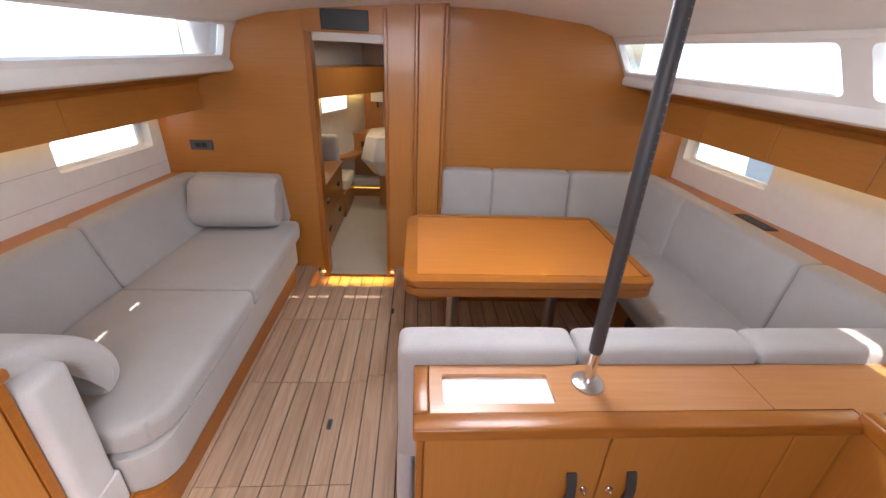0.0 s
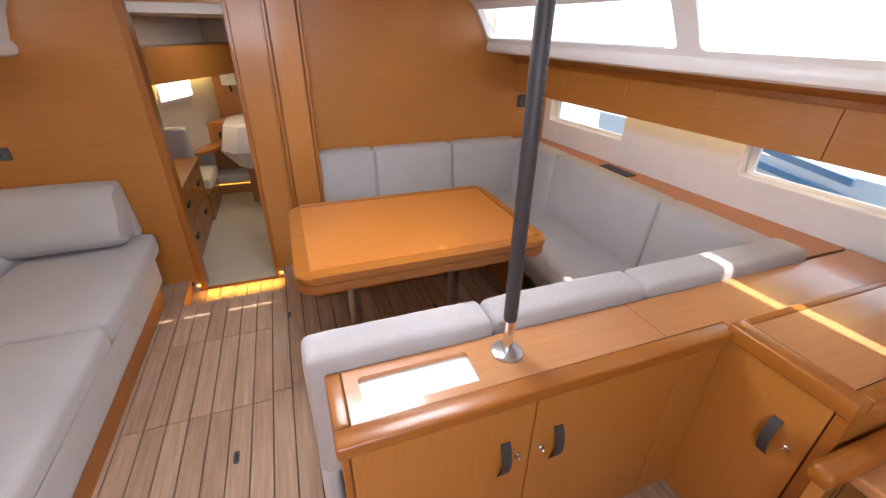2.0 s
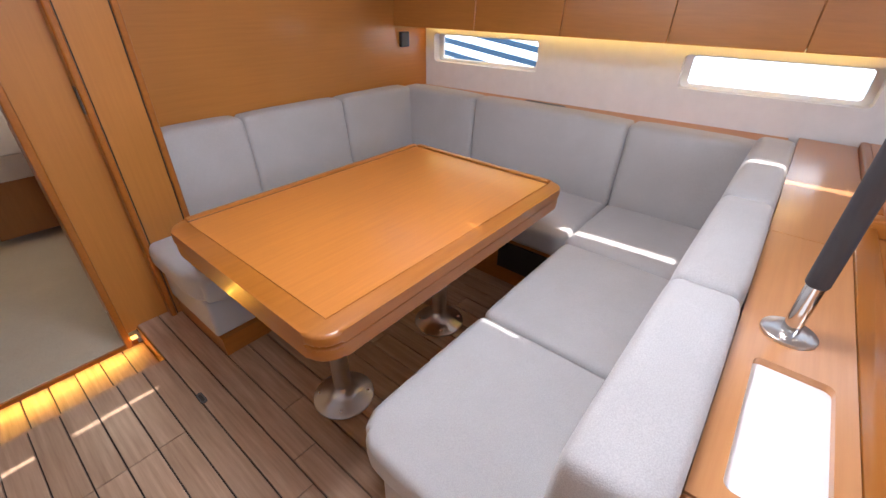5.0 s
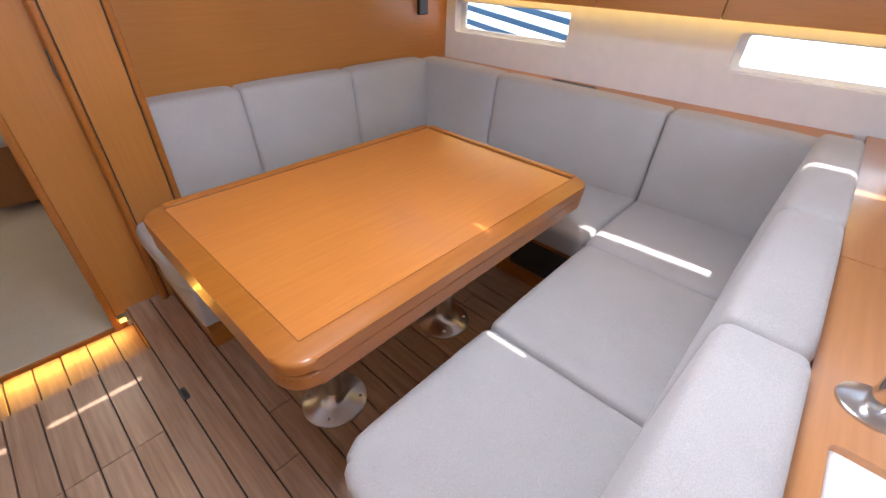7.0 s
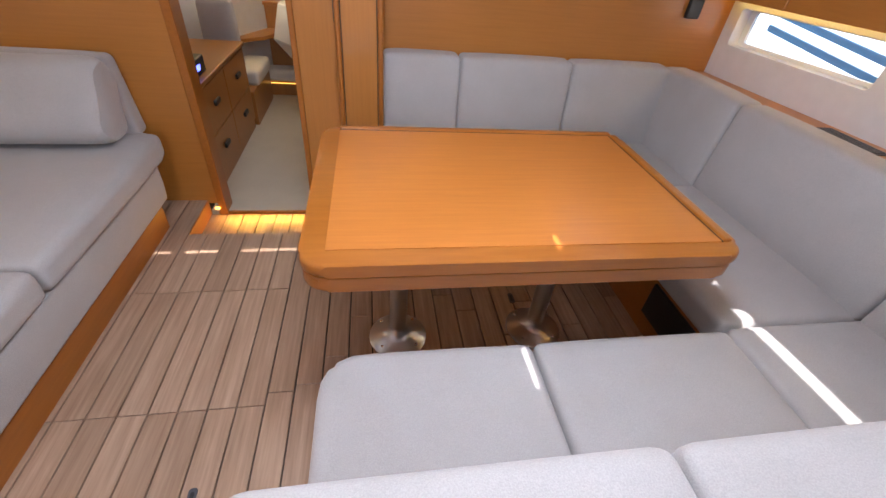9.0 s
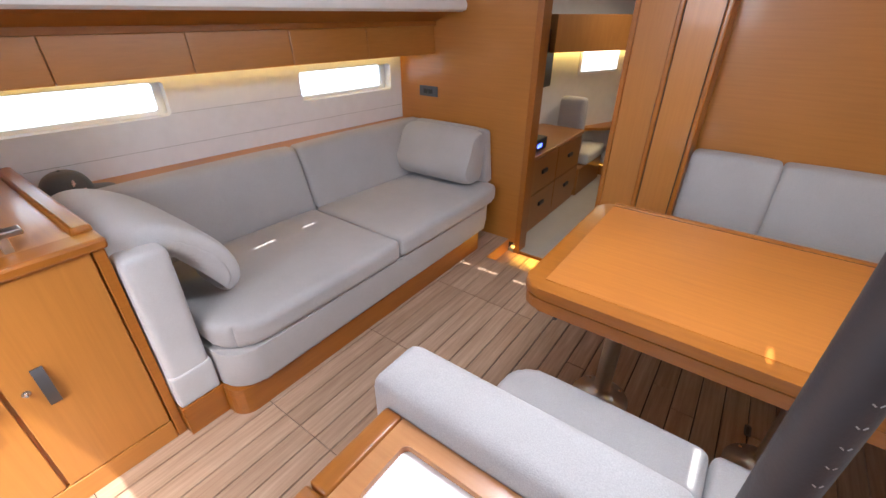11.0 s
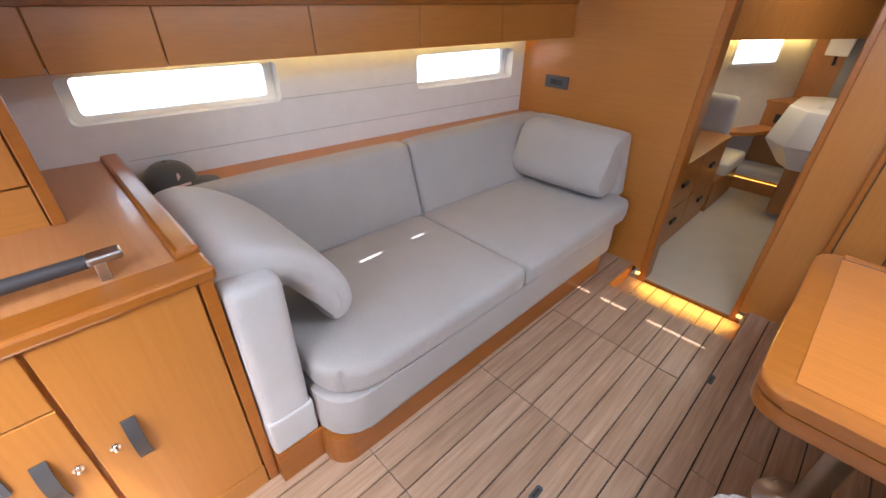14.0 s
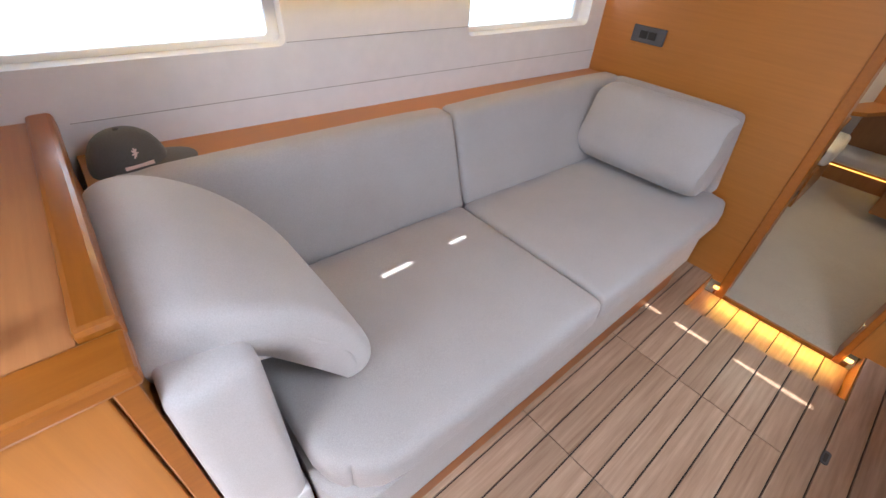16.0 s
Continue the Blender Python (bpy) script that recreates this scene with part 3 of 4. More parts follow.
for y0, y1 in ((1.02, SPLIT + 0.02), (SPLIT + 0.024, 3.315)):
    def bx(y):
        return -1.66 + 0.075 * (y - 2.15)
    foot = [(bx(y0) - 0.11, y0), (bx(y0), y0), (bx(y1), y1), (bx(y1) - 0.11, y1)]
    top = [(bx(y0) - 0.235, y0), (bx(y0) - 0.125, y0), (bx(y1) - 0.125, y1), (bx(y1) - 0.235, y1)]
    part("back_cushion", cushion(foot, 0.44, 0.835, 0.03, 0.010, top, n=8), FABRIC, settee, smooth=True)
part("arm", cushion(rect(-1.8, -1.085, 0.968, 1.125), 0.17, 0.845, 0.03, 0.004), PALE_FABRIC, settee, "pale upholstered arm", True)
part("arm_skirt", cushion(rect(-1.8, -1.08, 0.965, 1.13), 0.15, 0.31, 0.012, 0.002), PALE_FABRIC, settee, smooth=True)
part("arm_plinth", box(-1.75, -1.075, 0.963, 1.14, 0.0, 0.15), TRIM, settee)
part("end_cushion", cushion(rect(-1.70, -1.02, 3.215, 3.322), 0.45, 0.835, 0.03, 0.006, [(-1.72, 3.245), (-1.06, 3.245), (-1.06, 3.325), (-1.72, 3.325)]), FABRIC, settee, smooth=True)


def bolster_shape():
    """A firm pillow: an oval section drawn along x, with nearly flat piped ends."""
    bm = bmesh.new()
    rings = []
    for k in range(19):
        u = -1 + 2 * k / 18
        u = math.copysign(1 - (1 - abs(u)) ** 1.8, u)
        swell = max(0.0, 1 - abs(u) ** 9) ** 0.4
        swell = 0.80 + 0.20 * swell if 0 < k < 18 else 0.66
        x = -1.345 + 0.315 * u
        cy, cz = 3.088 + 0.012 * u, 0.675
        ring = []
        for i in range(28):
            a = 2 * math.pi * i / 28
            p = math.copysign(abs(math.cos(a)) ** 0.75, math.cos(a)) * 0.192 * swell
            q = math.copysign(abs(math.sin(a)) ** 0.85, math.sin(a)) * 0.112 * swell * (1.0 - 0.25 * math.cos(a))
            ring.append(bm.verts.new((x + 0.006 * math.sin(5 * a), cy + 0.34 * p - 0.94 * q, cz + 0.94 * p + 0.34 * q)))
        rings.append(ring)
    for a, b in zip(rings, rings[1:]):
        for i in range(28):
            bm.faces.new((a[i], a[(i + 1) % 28], b[(i + 1) % 28], b[i]))
    bm.faces.new(rings[0][::-1])
    bm.faces.new(rings[-1])
    bmesh.ops.recalc_face_normals(bm, faces=bm.faces)
    return bm


bolster = bolster_shape()
tagged(obj("bolster_cushion", bolster, FABRIC, True), "plump grey bolster cushion leaning at the settee's end", "cushion")


# cushion folded over the settee's arm
def draped():
    bm = bmesh.new()
    path = [(0.968, 0.76), (0.966, 0.80), (0.972, 0.838), (0.992, 0.866), (1.025, 0.884), (1.065, 0.882), (1.11, 0.872), (1.16, 0.850), (1.21, 0.817),
            (1.26, 0.770), (1.305, 0.712), (1.335, 0.645), (1.348, 0.58), (1.335, 0.525), (1.30, 0.497)]
    n, m = len(path), 22
    rows = []
    for i in range(m + 1):
        u = i / m
        edge = max(0.0, 1 - (2 * u - 1) ** 16) ** 0.5
        outer, inner = [], []
        for j in range(n):
            v = j / (n - 1)
            w = v * (1 - 0.035 * abs(2 * u - 1) ** 5) * (n - 1)
            k = min(n - 2, int(w))
            f = w - k
            y = path[k][0] * (1 - f) + path[k + 1][0] * f
            z = path[k][1] * (1 - f) + path[k + 1][1] * f
            t = Vector((path[k + 1][0] - path[k][0], path[k + 1][1] - path[k][1])).normalized()
            side = Vector((-t.y, t.x))
            back = -1.84 + 0.40 * v ** 2.2
            front = -1.12 - 0.08 * (1 - v) ** 2 - 0.05 * max(0.0, v - 0.75) ** 2 / 0.0625
            x = back + (front - back) * u
            fat = (0.008 + 0.036 * math.sin(math.pi * min(1, 0.1 + 0.78 * v)) ** 0.8 + 0.016 * max(0.0, v - 0.5)) * edge
            if j in (0, n - 1):
                fat *= 0.4
            thin = (0.010 + 0.030 * max(0.0, v - 0.45)) * edge
            fold = 0.005 * math.sin(9 * u + 4 * v) * (1 - v)
            outer.append((x, y + side.x * fat, z + side.y * fat + fold))
            inner.append((x, y - side.x * thin, z - side.y * thin))
        rows.append([bm.verts.new(p) for p in outer + inner[::-1]])
    c = len(rows[0])
    for a, b in zip(rows, rows[1:]):
        for j in range(c):
            k = (j + 1) % c
            bm.faces.new((a[j], a[k], b[k], b[j]))
    bm.faces.new(rows[0])
    bm.faces.new(rows[-1][::-1])
    bmesh.ops.recalc_face_normals(bm, faces=bm.faces)
    return bm


drape = obj("folded_cushion", draped(), PALE_FABRIC, True)
sub = drape.modifiers.new("soft", "SUBSURF")
sub.levels = sub.render_levels = 2
tagged(drape, "soft grey cushion folded over the settee's arm", "cushion")

# ledge behind the settee
foot = [(port(0.95) + 0.003, 0.975), (port(0.95) + 0.27, 0.975), (port(3.32) + 0.2, 3.322), (port(3.32) + 0.003, 3.322)]
structure(obj("ledge_port", hexa(foot, 0.79, 0.818, bevel=0.003, seg=1), WOOD_Y), "narrow teak ledge behind the settee", "shelf")


# cap
def cap():
    base = Vector((-2.03, 1.095, 0.818))
    ob = empty("cap", label="charcoal baseball cap lying on the teak ledge", category="cap")
    bm = bmesh.new()
    rings = []
    for i in range(9):
        a = radians(90 * i / 8.5)
        rr, z = 0.096 * math.cos(a) ** 0.75, 0.115 * math.sin(a)
        rings.append([bm.verts.new(base + Vector((rr * 0.95 * math.cos(2 * math.pi * k / 24), rr * 1.08 * math.sin(2 * math.pi * k / 24), z))) for k in range(24)])
    for a, b in zip(rings, rings[1:]):
        for k in range(24):
            bm.faces.new((a[k], a[(k + 1) % 24], b[(k + 1) % 24], b[k]))
    bm.faces.new(rings[-1])
    part("crown", bm, CAP_CLOTH, ob, smooth=True)
    bm = bmesh.new()
    pairs = []
    for i in range(15):
        a = radians(12 + 116 * i / 14)
        way = Vector((math.cos(a), math.sin(a), 0))
        mid = math.cos(radians((12 + 116 * i / 14) - 70) * 1.5)
        inner = base + Vector((0.088 * way.x, 0.1 * way.y, 0.018))
        outer = base + Vector((0.088 * way.x, 0.1 * way.y, 0.004)) + way * 0.085 * max(0.05, mid) + Vector((0, 0, 0.004 * mid))
        pairs.append((inner, outer))
    up = [[bm.verts.new(p + Vector((0, 0, 0.003))) for p in q] for q in pairs]
    dn = [[bm.verts.new(p) for p in q] for q in pairs]
    for i in range(14):
        bm.faces.new((up[i][0], up[i][1], up[i + 1][1], up[i + 1][0]))
        bm.faces.new((dn[i][1], dn[i][0], dn[i + 1][0], dn[i + 1][1]))
        bm.faces.new((up[i][1], dn[i][1], dn[i + 1][1], up[i + 1][1]))
    bmesh.ops.recalc_face_normals(bm, faces=bm.faces)
    part("brim", bm, CAP_CLOTH, ob, smooth=True)
    part("button", lathe(base.x, base.y, [(0.008, base.z + 0.113), (0.008, base.z + 0.118), (0.003, base.z + 0.121)], 10), CAP_CLOTH, ob)
    for k in range(4):
        a = math.pi * k / 4
        d = Vector((-0.62 * math.cos(a) * 0.5, 0.8 * math.cos(a) * 0.6, math.sin(a))) * 0.017
        c = base + Vector((0.078, 0.018, 0.066))
        part("badge_ray", tube([c - d, c + d], 0.0022, 6), MARK, ob, "pale pink star badge")
    part("badge_bar", hexa([(base.x + 0.087, base.y - 0.02), (base.x + 0.093, base.y - 0.02), (base.x + 0.083, base.y + 0.055), (base.x + 0.077, base.y + 0.055)], base.z + 0.028, base.z + 0.037), MARK, ob, "pale bar of lettering")


cap()
switch = empty("switch_plate", label="dark grey double switch plate on the bulkhead", category="switch")
part("plate", box(-1.717, -1.547, BULK_P - 0.012, BULK_P, 1.005, 1.08, 0.003), GREY_PLASTIC, switch)
for x in (-1.675, -1.63):
    part("rocker", box(x, x + 0.04, BULK_P - 0.016, BULK_P - 0.010, 1.025, 1.06, 0.002), BLACK, switch)


# ---- handles and locks ----
def strap(thing, at, out, n=8):
    """A bowed leather strap pull standing on a face; out points away from the face."""
    out = Vector(out)
    bm = bmesh.new()
    side = out.cross(Vector((0, 0, 1))).normalized() * 0.0155
    rows = []
    for i in range(n + 1):
        v = i / n
        z = -0.075 + 0.15 * v
        h = 0.004 + 0.022 * max(0, math.sin(math.pi * v)) ** 0.8
        c = Vector(at) + out * h + Vector((0, 0, z))
        d = out * 0.004
        rows.append([bm.verts.new(c - side), bm.verts.new(c + side), bm.verts.new(c + side - d), bm.verts.new(c - side - d)])
    for a, b in zip(rows, rows[1:]):
        for k in range(4):
            bm.faces.new((a[k], a[(k + 1) % 4], b[(k + 1) % 4], b[k]))
    bm.faces.new(rows[0])
    bm.faces.new(rows[-1])
    bmesh.ops.recalc_face_normals(bm, faces=bm.faces)
    return part("handle", bm, LEATHER, thing, "dark leather strap handle", True)


def lock(thing, at, out):
    p, o = Vector(at), Vector(out)
    return part("lock", tube([p, p + o * 0.004, p + o * 0.0045, p + o * 0.016, p + o * 0.02], [0.012, 0.012, 0.006, 0.006, 0.003], 14), CHROME, thing, "chrome push lock", True)


# ---- galley to port ----
GX, GY = -1.12, 0.96
galley = empty("galley_cabinet", label="teak galley base cabinet with strap handles and louvred vent", category="cabinet")
part("carcass", box(-2.05, GX - 0.02, AFT + 0.02, GY - 0.002, 0.0, 0.905), WOOD_Z, galley)
part("stile", box(GX - 0.02, GX + 0.002, 0.926, GY, 0.0, 0.902, 0.003), TRIM, galley)
part("kickboard", box(GX - 0.02, GX + 0.001, AFT + 0.02, 0.922, 0.0, 0.094, 0.002), WOOD_Y, galley)


def gdoor(y0, y1, z0, z1, handle=None, lk=None, name="door"):
    d = part(name, box(GX - 0.02, GX, y0 + 0.004, y1 - 0.004, z0, z1, 0.003), WOOD_Z, galley)
    if handle:
        strap(d, (GX, *handle), (1, 0, 0))
    if lk:
        lock(d, (GX, *lk), (1, 0, 0))
    return d


gdoor(0.580, 0.924, 0.100, 0.900, (0.672, 0.525), (0.624, 0.531))
gdoor(0.18, 0.577, 0.724, 0.900, None, None, "drawer")
low = gdoor(0.18, 0.577, 0.100, 0.718, (0.495, 0.525), (0.545, 0.526))
gdoor(-0.5, 0.176, 0.100, 0.900)
part("vent_frame", plate_with_holes(rect(0.20, 0.437, 0.560, 0.660), [rect(0.212, 0.425, 0.572, 0.648)], (GX, 0, 0), (0, 1, 0), (0, 0, 1), 0.008), GREY_PLASTIC, low, "grey louvred vent")
part("vent_backing", box(GX + 0.0005, GX + 0.002, 0.21, 0.427, 0.57, 0.65), BLACK, low)
for i in range(5):
    z = 0.576 + 0.0155 * i
    part("louvre", hexa([(GX + 0.002, 0.212), (GX + 0.008, 0.212), (GX + 0.008, 0.425), (GX + 0.002, 0.425)], [z + 0.008, z, z, z + 0.008], [z + 0.011, z + 0.003, z + 0.003, z + 0.011]), GREY_PLASTIC, low)
strap(galley, (GX, 0.36, 0.80), (1, 0, 0))
gtop = empty("galley_worktop", label="teak galley worktop with solid raised fiddle edge", category="worktop")
part("slab", box(port(0.5) + 0.0, GX - 0.085, AFT + 0.02, GY - 0.05, 0.905, 0.936), WORKTOP, gtop)
part("front_edge", box(GX - 0.085, GX + 0.018, AFT + 0.02, GY + 0.012, 0.903, 0.942, 0.010), TRIM, gtop, "solid teak nosing")
part("fiddle", box(port(0.9) + 0.0, GX - 0.086, GY - 0.05, GY + 0.012, 0.903, 0.958, 0.012), TRIM_X, gtop, "raised fiddle along the end")
rail = empty("grab_rail", label="black leather bound grab rail on steel brackets", category="rail")
part("bar", tube([(-1.235, -0.6, 0.992), (-1.235, 0.745, 0.992)], 0.017), GRIP, rail, smooth=True)
part("bar_end", tube([(-1.235, 0.745, 0.992), (-1.235, 0.775, 0.992)], 0.012), STEEL, rail, "bare steel end", True)
for y in (0.765, -0.4):
    part("bracket", box(-1.251, -1.219, y - 0.012, y + 0.012, 0.936, 0.985, 0.003), STEEL, rail, "steel bracket")
    part("bracket_cap", box(-1.257, -1.213, y - 0.022, y + 0.05, 0.984, 1.004, 0.005), STEEL, rail, "steel end cap")
UX = -1.65
upper = empty("galley_upper_cabinet", label="teak upper cabinet standing on the galley worktop", category="cabinet")
part("carcass", box(port(0.3), UX - 0.02, -0.6, 0.722, 0.936, 1.47), WOOD_Z, upper)
part("stile", box(UX - 0.02, UX + 0.012, 0.705, 0.738, 0.936, 1.49, 0.004), TRIM, upper)
part("head", box(port(0.3), UX + 0.03, -0.6, 0.762, 1.485, 1.545, 0.02, 3), TRIM, upper, "rounded teak head moulding")
udoor = part("door", box(UX - 0.02, UX, 0.2, 0.700, 1.064, 1.475, 0.003), WOOD_Z, upper)
strap(udoor, (UX, 0.635, 1.27), (1, 0, 0))
lock(udoor, (UX, 0.684, 1.274), (1, 0, 0))
part("plinth", box(UX - 0.02, UX - 0.002, 0.2, 0.700, 0.936, 1.058), WOOD_Y, upper)

# ---- dinette to starboard ----
dinette = empty("dinette_sofa", label="grey U-shaped dinette sofa around the table", category="sofa")
# bases
part("base_aft", box(0.02, 1.36, 1.27, 1.70, 0.11, 0.30, 0.02, 3), FABRIC, dinette, smooth=True)
part("plinth_aft", box(0.05, 1.36, 1.28, 1.67, 0.0, 0.11), TRIM_X, dinette, "teak plinth")
part("base_side", box(1.40, 2.2, 1.28, 3.4, 0.0, 0.30), TRIM, dinette, "teak seat base")
part("base_forward", box(0.03, 1.40, 2.80, 3.5, 0.10, 0.30, 0.02, 3), FABRIC, dinette, smooth=True)
part("plinth_forward", box(0.04, 1.40, 2.78, 3.5, 0.0, 0.10), TRIM_X, dinette, "teak plinth")
part("base_grille", box(1.385, 1.40, 1.86, 2.18, 0.10, 0.27, 0.003), BLACK, dinette, "black ventilation grille")


def round_aft(w):
    cx, cy = 0.11, 1.67
    if w.x < cx and w.y > cy:
        d = Vector((w.x - cx, w.y - cy))
        m = max(abs(d.x), abs(d.y))
        if d.length > 1e-6:
            w.x, w.y = cx + d.x * m / d.length, cy + d.y * m / d.length
    return w


def round_fwd(w):
    cx, cy = 0.12, 2.90
    if w.x < cx and w.y < cy:
        d = Vector((w.x - cx, w.y - cy))
        m = max(abs(d.x), abs(d.y))
        if d.length > 1e-6:
            w.x, w.y = cx + d.x * m / d.length, cy + d.y * m / d.length
    return w


SZ0, SZ1 = 0.295, 0.422
part("seat_cushion", cushion(rect(-0.01, 0.650, 1.22, 1.79), SZ0, SZ1, 0.035, 0.006, n=10, warp=round_aft), FABRIC, dinette, smooth=True)
part("seat_cushion", cushion(rect(0.654, 1.368, 1.22, 1.79), SZ0, SZ1, 0.03, 0.006), FABRIC, dinette, smooth=True)
part("seat_cushion", cushion(rect(1.371, 2.05, 1.22, 1.80), SZ0, SZ1, 0.03, 0.006), FABRIC, dinette, smooth=True)
part("seat_cushion", cushion(rect(1.371, 2.05, 1.804, 2.80), SZ0, SZ1, 0.03, 0.006), FABRIC, dinette, smooth=True)
part("seat_cushion", cushion(rect(1.371, 2.05, 2.804, 3.42), SZ0, SZ1, 0.03, 0.006), FABRIC, dinette, smooth=True)
part("seat_cushion", cushion(rect(0.0, 0.70, 2.76, 3.42), SZ0, SZ1, 0.035, 0.006, n=10, warp=round_fwd), FABRIC, dinette, smooth=True)
part("seat_cushion", cushion(rect(0.704, 1.367, 2.78, 3.42), SZ0, SZ1, 0.03, 0.006), FABRIC, dinette, smooth=True)
# backs: aft
for x0, x1 in ((-0.035, 0.568), (0.572, 1.198), (1.202, 2.11)):
    part("back_cushion", cushion(rect(x0, x1, 1.076, 1.252), 0.40, 0.908, 0.032, 0.006, rect(x0, x1, 1.072, 1.222), n=9), FABRIC, dinette, smooth=True)
part("arm_panel", cushion(rect(-0.04, 0.02, 1.085, 1.24), 0.12, 0.42, 0.02, 0.003), PALE_FABRIC, dinette, "pale side of the backrest", True)
# backs: forward
for x0, x1 in ((0.225, 0.651), (0.655, 1.318), (1.322, 1.95)):
    part("back_cushion", cushion(rect(x0, x1, 3.325, 3.47), 0.40, 0.878, 0.025, 0.008, rect(x0, x1, 3.385, 3.522)), FABRIC, dinette, smooth=True)


# backs: side
def sx_(y):
    return 1.925 - 0.02 * (y - 1.8)


for y0, y1 in ((1.19, 1.795), (1.799, 2.80), (2.804, 3.46)):
    foot = [(sx_(y0), y0), (sx_(y0) + 0.12, y0), (sx_(y1) + 0.12, y1), (sx_(y1), y1)]
    top = [(sx_(y0) + 0.045, y0), (sx_(y0) + 0.20, y0), (sx_(y1) + 0.20, y1), (sx_(y1) + 0.045, y1)]
    part("back_cushion", cushion(foot, 0.40, 0.878, 0.025, 0.008, top), FABRIC, dinette, smooth=True)
foot = [(2.12, 1.107), (stbd(1.107) - 0.003, 1.107), (stbd(3.5) - 0.003, 3.525), (2.08, 3.525)]
structure(obj("ledge_starboard", hexa(foot, 0.81, 0.84, bevel=0.003, seg=1), WOOD_Y), "teak ledge behind the dinette backrest", "shelf")
vent = empty("ledge_vent", label="black slotted air vent let into the teak ledge", category="vent")
part("tray", box(2.205, 2.295, 2.305, 2.60, 0.838, 0.844, 0.002), BLACK, vent)
for i in range(6):
    part("slat", box(2.210 + 0.0145 * i, 2.217 + 0.0145 * i, 2.315, 2.59, 0.844, 0.848), GREY_PLASTIC, vent)
socket = tagged(obj("wall_speaker", box(1.985, 2.07, BULK_S - 0.03, BULK_S, 1.13, 1.23, 0.008), BLACK), "small black speaker on the bulkhead", "speaker")

# ---- dining table ----
table = empty("dining_table", label="orange teak saloon table with rounded solid border on two steel columns", category="table")
TX0, TX1, TY0, TY1 = -0.042, 1.272, 1.798, 2.702
bm = hexa(round_rect(TX0, TX1, TY0, TY1, 0.075, 7), 0.709, 0.748, bevel=0.012, seg=3)
part("border", bm, TRIM_X, table, "darker solid teak border", True)
part("lower_leaf", hexa(round_rect(TX0 + 0.004, TX1 - 0.004, TY0 + 0.004, TY1 - 0.004, 0.075, 7), 0.656, 0.702, bevel=0.009, seg=3), TRIM_X, table, smooth=True)
# Dark plate set in the gap: its shade is put in as colour.
part("gap_shade", hexa(round_rect(TX0 + 0.022, TX1 - 0.022, TY0 + 0.022, TY1 - 0.022, 0.06, 7), 0.698, 0.713), CAULK, table, "near-black filler that paints the gap's shade between the leaves")
part("veneer", box(TX0 + 0.07, TX1 - 0.055, TY0 + 0.067, TY1 - 0.045, 0.74, 0.7515), TABLE_VENEER, table, "orange veneered centre panel")
for x0, x1, y0, y1 in ((TX0 + 0.07, TX1 - 0.04, TY1 - 0.040, TY1 - 0.012), (TX1 - 0.050, TX1 - 0.02, TY0 + 0.067, TY1 - 0.045)):
    part("fiddle", box(x0, x1, y0, y1, 0.744, 0.760, 0.006), TRIM_X, table, "low raised lip")
part("inlay_line", box(TX0 + 0.07, TX1 - 0.052, TY1 - 0.0445, TY1 - 0.0405, 0.747, 0.7522), CAULK, table, "dark line beside the lip")
part("inlay_line", box(TX1 - 0.0545, TX1 - 0.0505, TY0 + 0.067, TY1 - 0.045, 0.747, 0.7522), CAULK, table, "dark line beside the lip")
for x in (0.25, 0.875):
    y = 2.193
    col = part("column", lathe(x, y, [(0.036, 0.012), (0.036, 0.66)]), STEEL, table, "brushed steel column", True)
    part("foot", lathe(x, y, [(0.125, 0.0), (0.125, 0.006), (0.115, 0.014), (0.07, 0.03), (0.042, 0.055), (0.037, 0.07)]), STEEL, col, smooth=True)
    for k in range(4):
        a = radians(45 + 90 * k)
        part("bolt", lathe(x + 0.1 * math.cos(a), y + 0.1 * math.sin(a), [(0.007, 0.012), (0.007, 0.022), (0.004, 0.024)], 8), CHROME, col)

# ---- side unit behind the dinette ----
WZ = 0.86
unit = empty("sideboard", label="teak sideboard with two strap-handled doors behind the dinette", category="cabinet")
part("carcass", box(0.048, 1.345, 0.852, 1.064, 0.0, 0.815), WOOD_Z, unit)
part("end_panel", box(0.028, 0.048, 0.832, 1.064, 0.0, 0.815, 0.003), TRIM, unit)
for x0, x1, hx, lx in ((0.052, 0.589, 0.498, 0.546), (0.595, 1.150, 0.685, 0.630), (1.156, 1.328, None, None)):
    d = part("door", box(x0, x1, 0.832, 0.852, 0.06, 0.805, 0.003), WOOD_Z, unit)
    if hx:
        strap(d, (hx, 0.832, 0.575), (0, -1, 0))
        lock(d, (lx, 0.832, 0.573), (0, -1, 0))
utop = empty("worktop", label="teak worktop with solid nosing and a white inset tray", category="worktop")
RX0, RX1, RY0, RY1 = 0.106, 0.441, 0.902, 1.027
part("slab", plate_with_holes(rect(0.066, 1.090, 0.871, 1.067), [round_rect(RX0, RX1, RY0, RY1, 0.015)], (0, 0, WZ - 0.03), (1, 0, 0), (0, 1, 0), 0.03), WORKTOP, utop)
part("slab", hexa([(1.094, 0.871), (1.343, 0.871), (1.343, 0.838), (2.405, 0.838), (2.405, 1.067), (1.094, 1.067)], WZ - 0.03, WZ), WORKTOP, utop)
part("nosing", hexa([(0.018, 0.808), (1.34, 0.808), (1.34, 0.869), (0.066, 0.869), (0.018, 0.869)], WZ - 0.042, WZ + 0.002, bevel=0.008, seg=3), TRIM_X, utop, "solid teak nosing", True)
part("nosing", box(0.018, 0.064, 0.871, 1.07, WZ - 0.042, WZ + 0.002, 0.008, 3), TRIM, utop, "solid teak nosing", True)
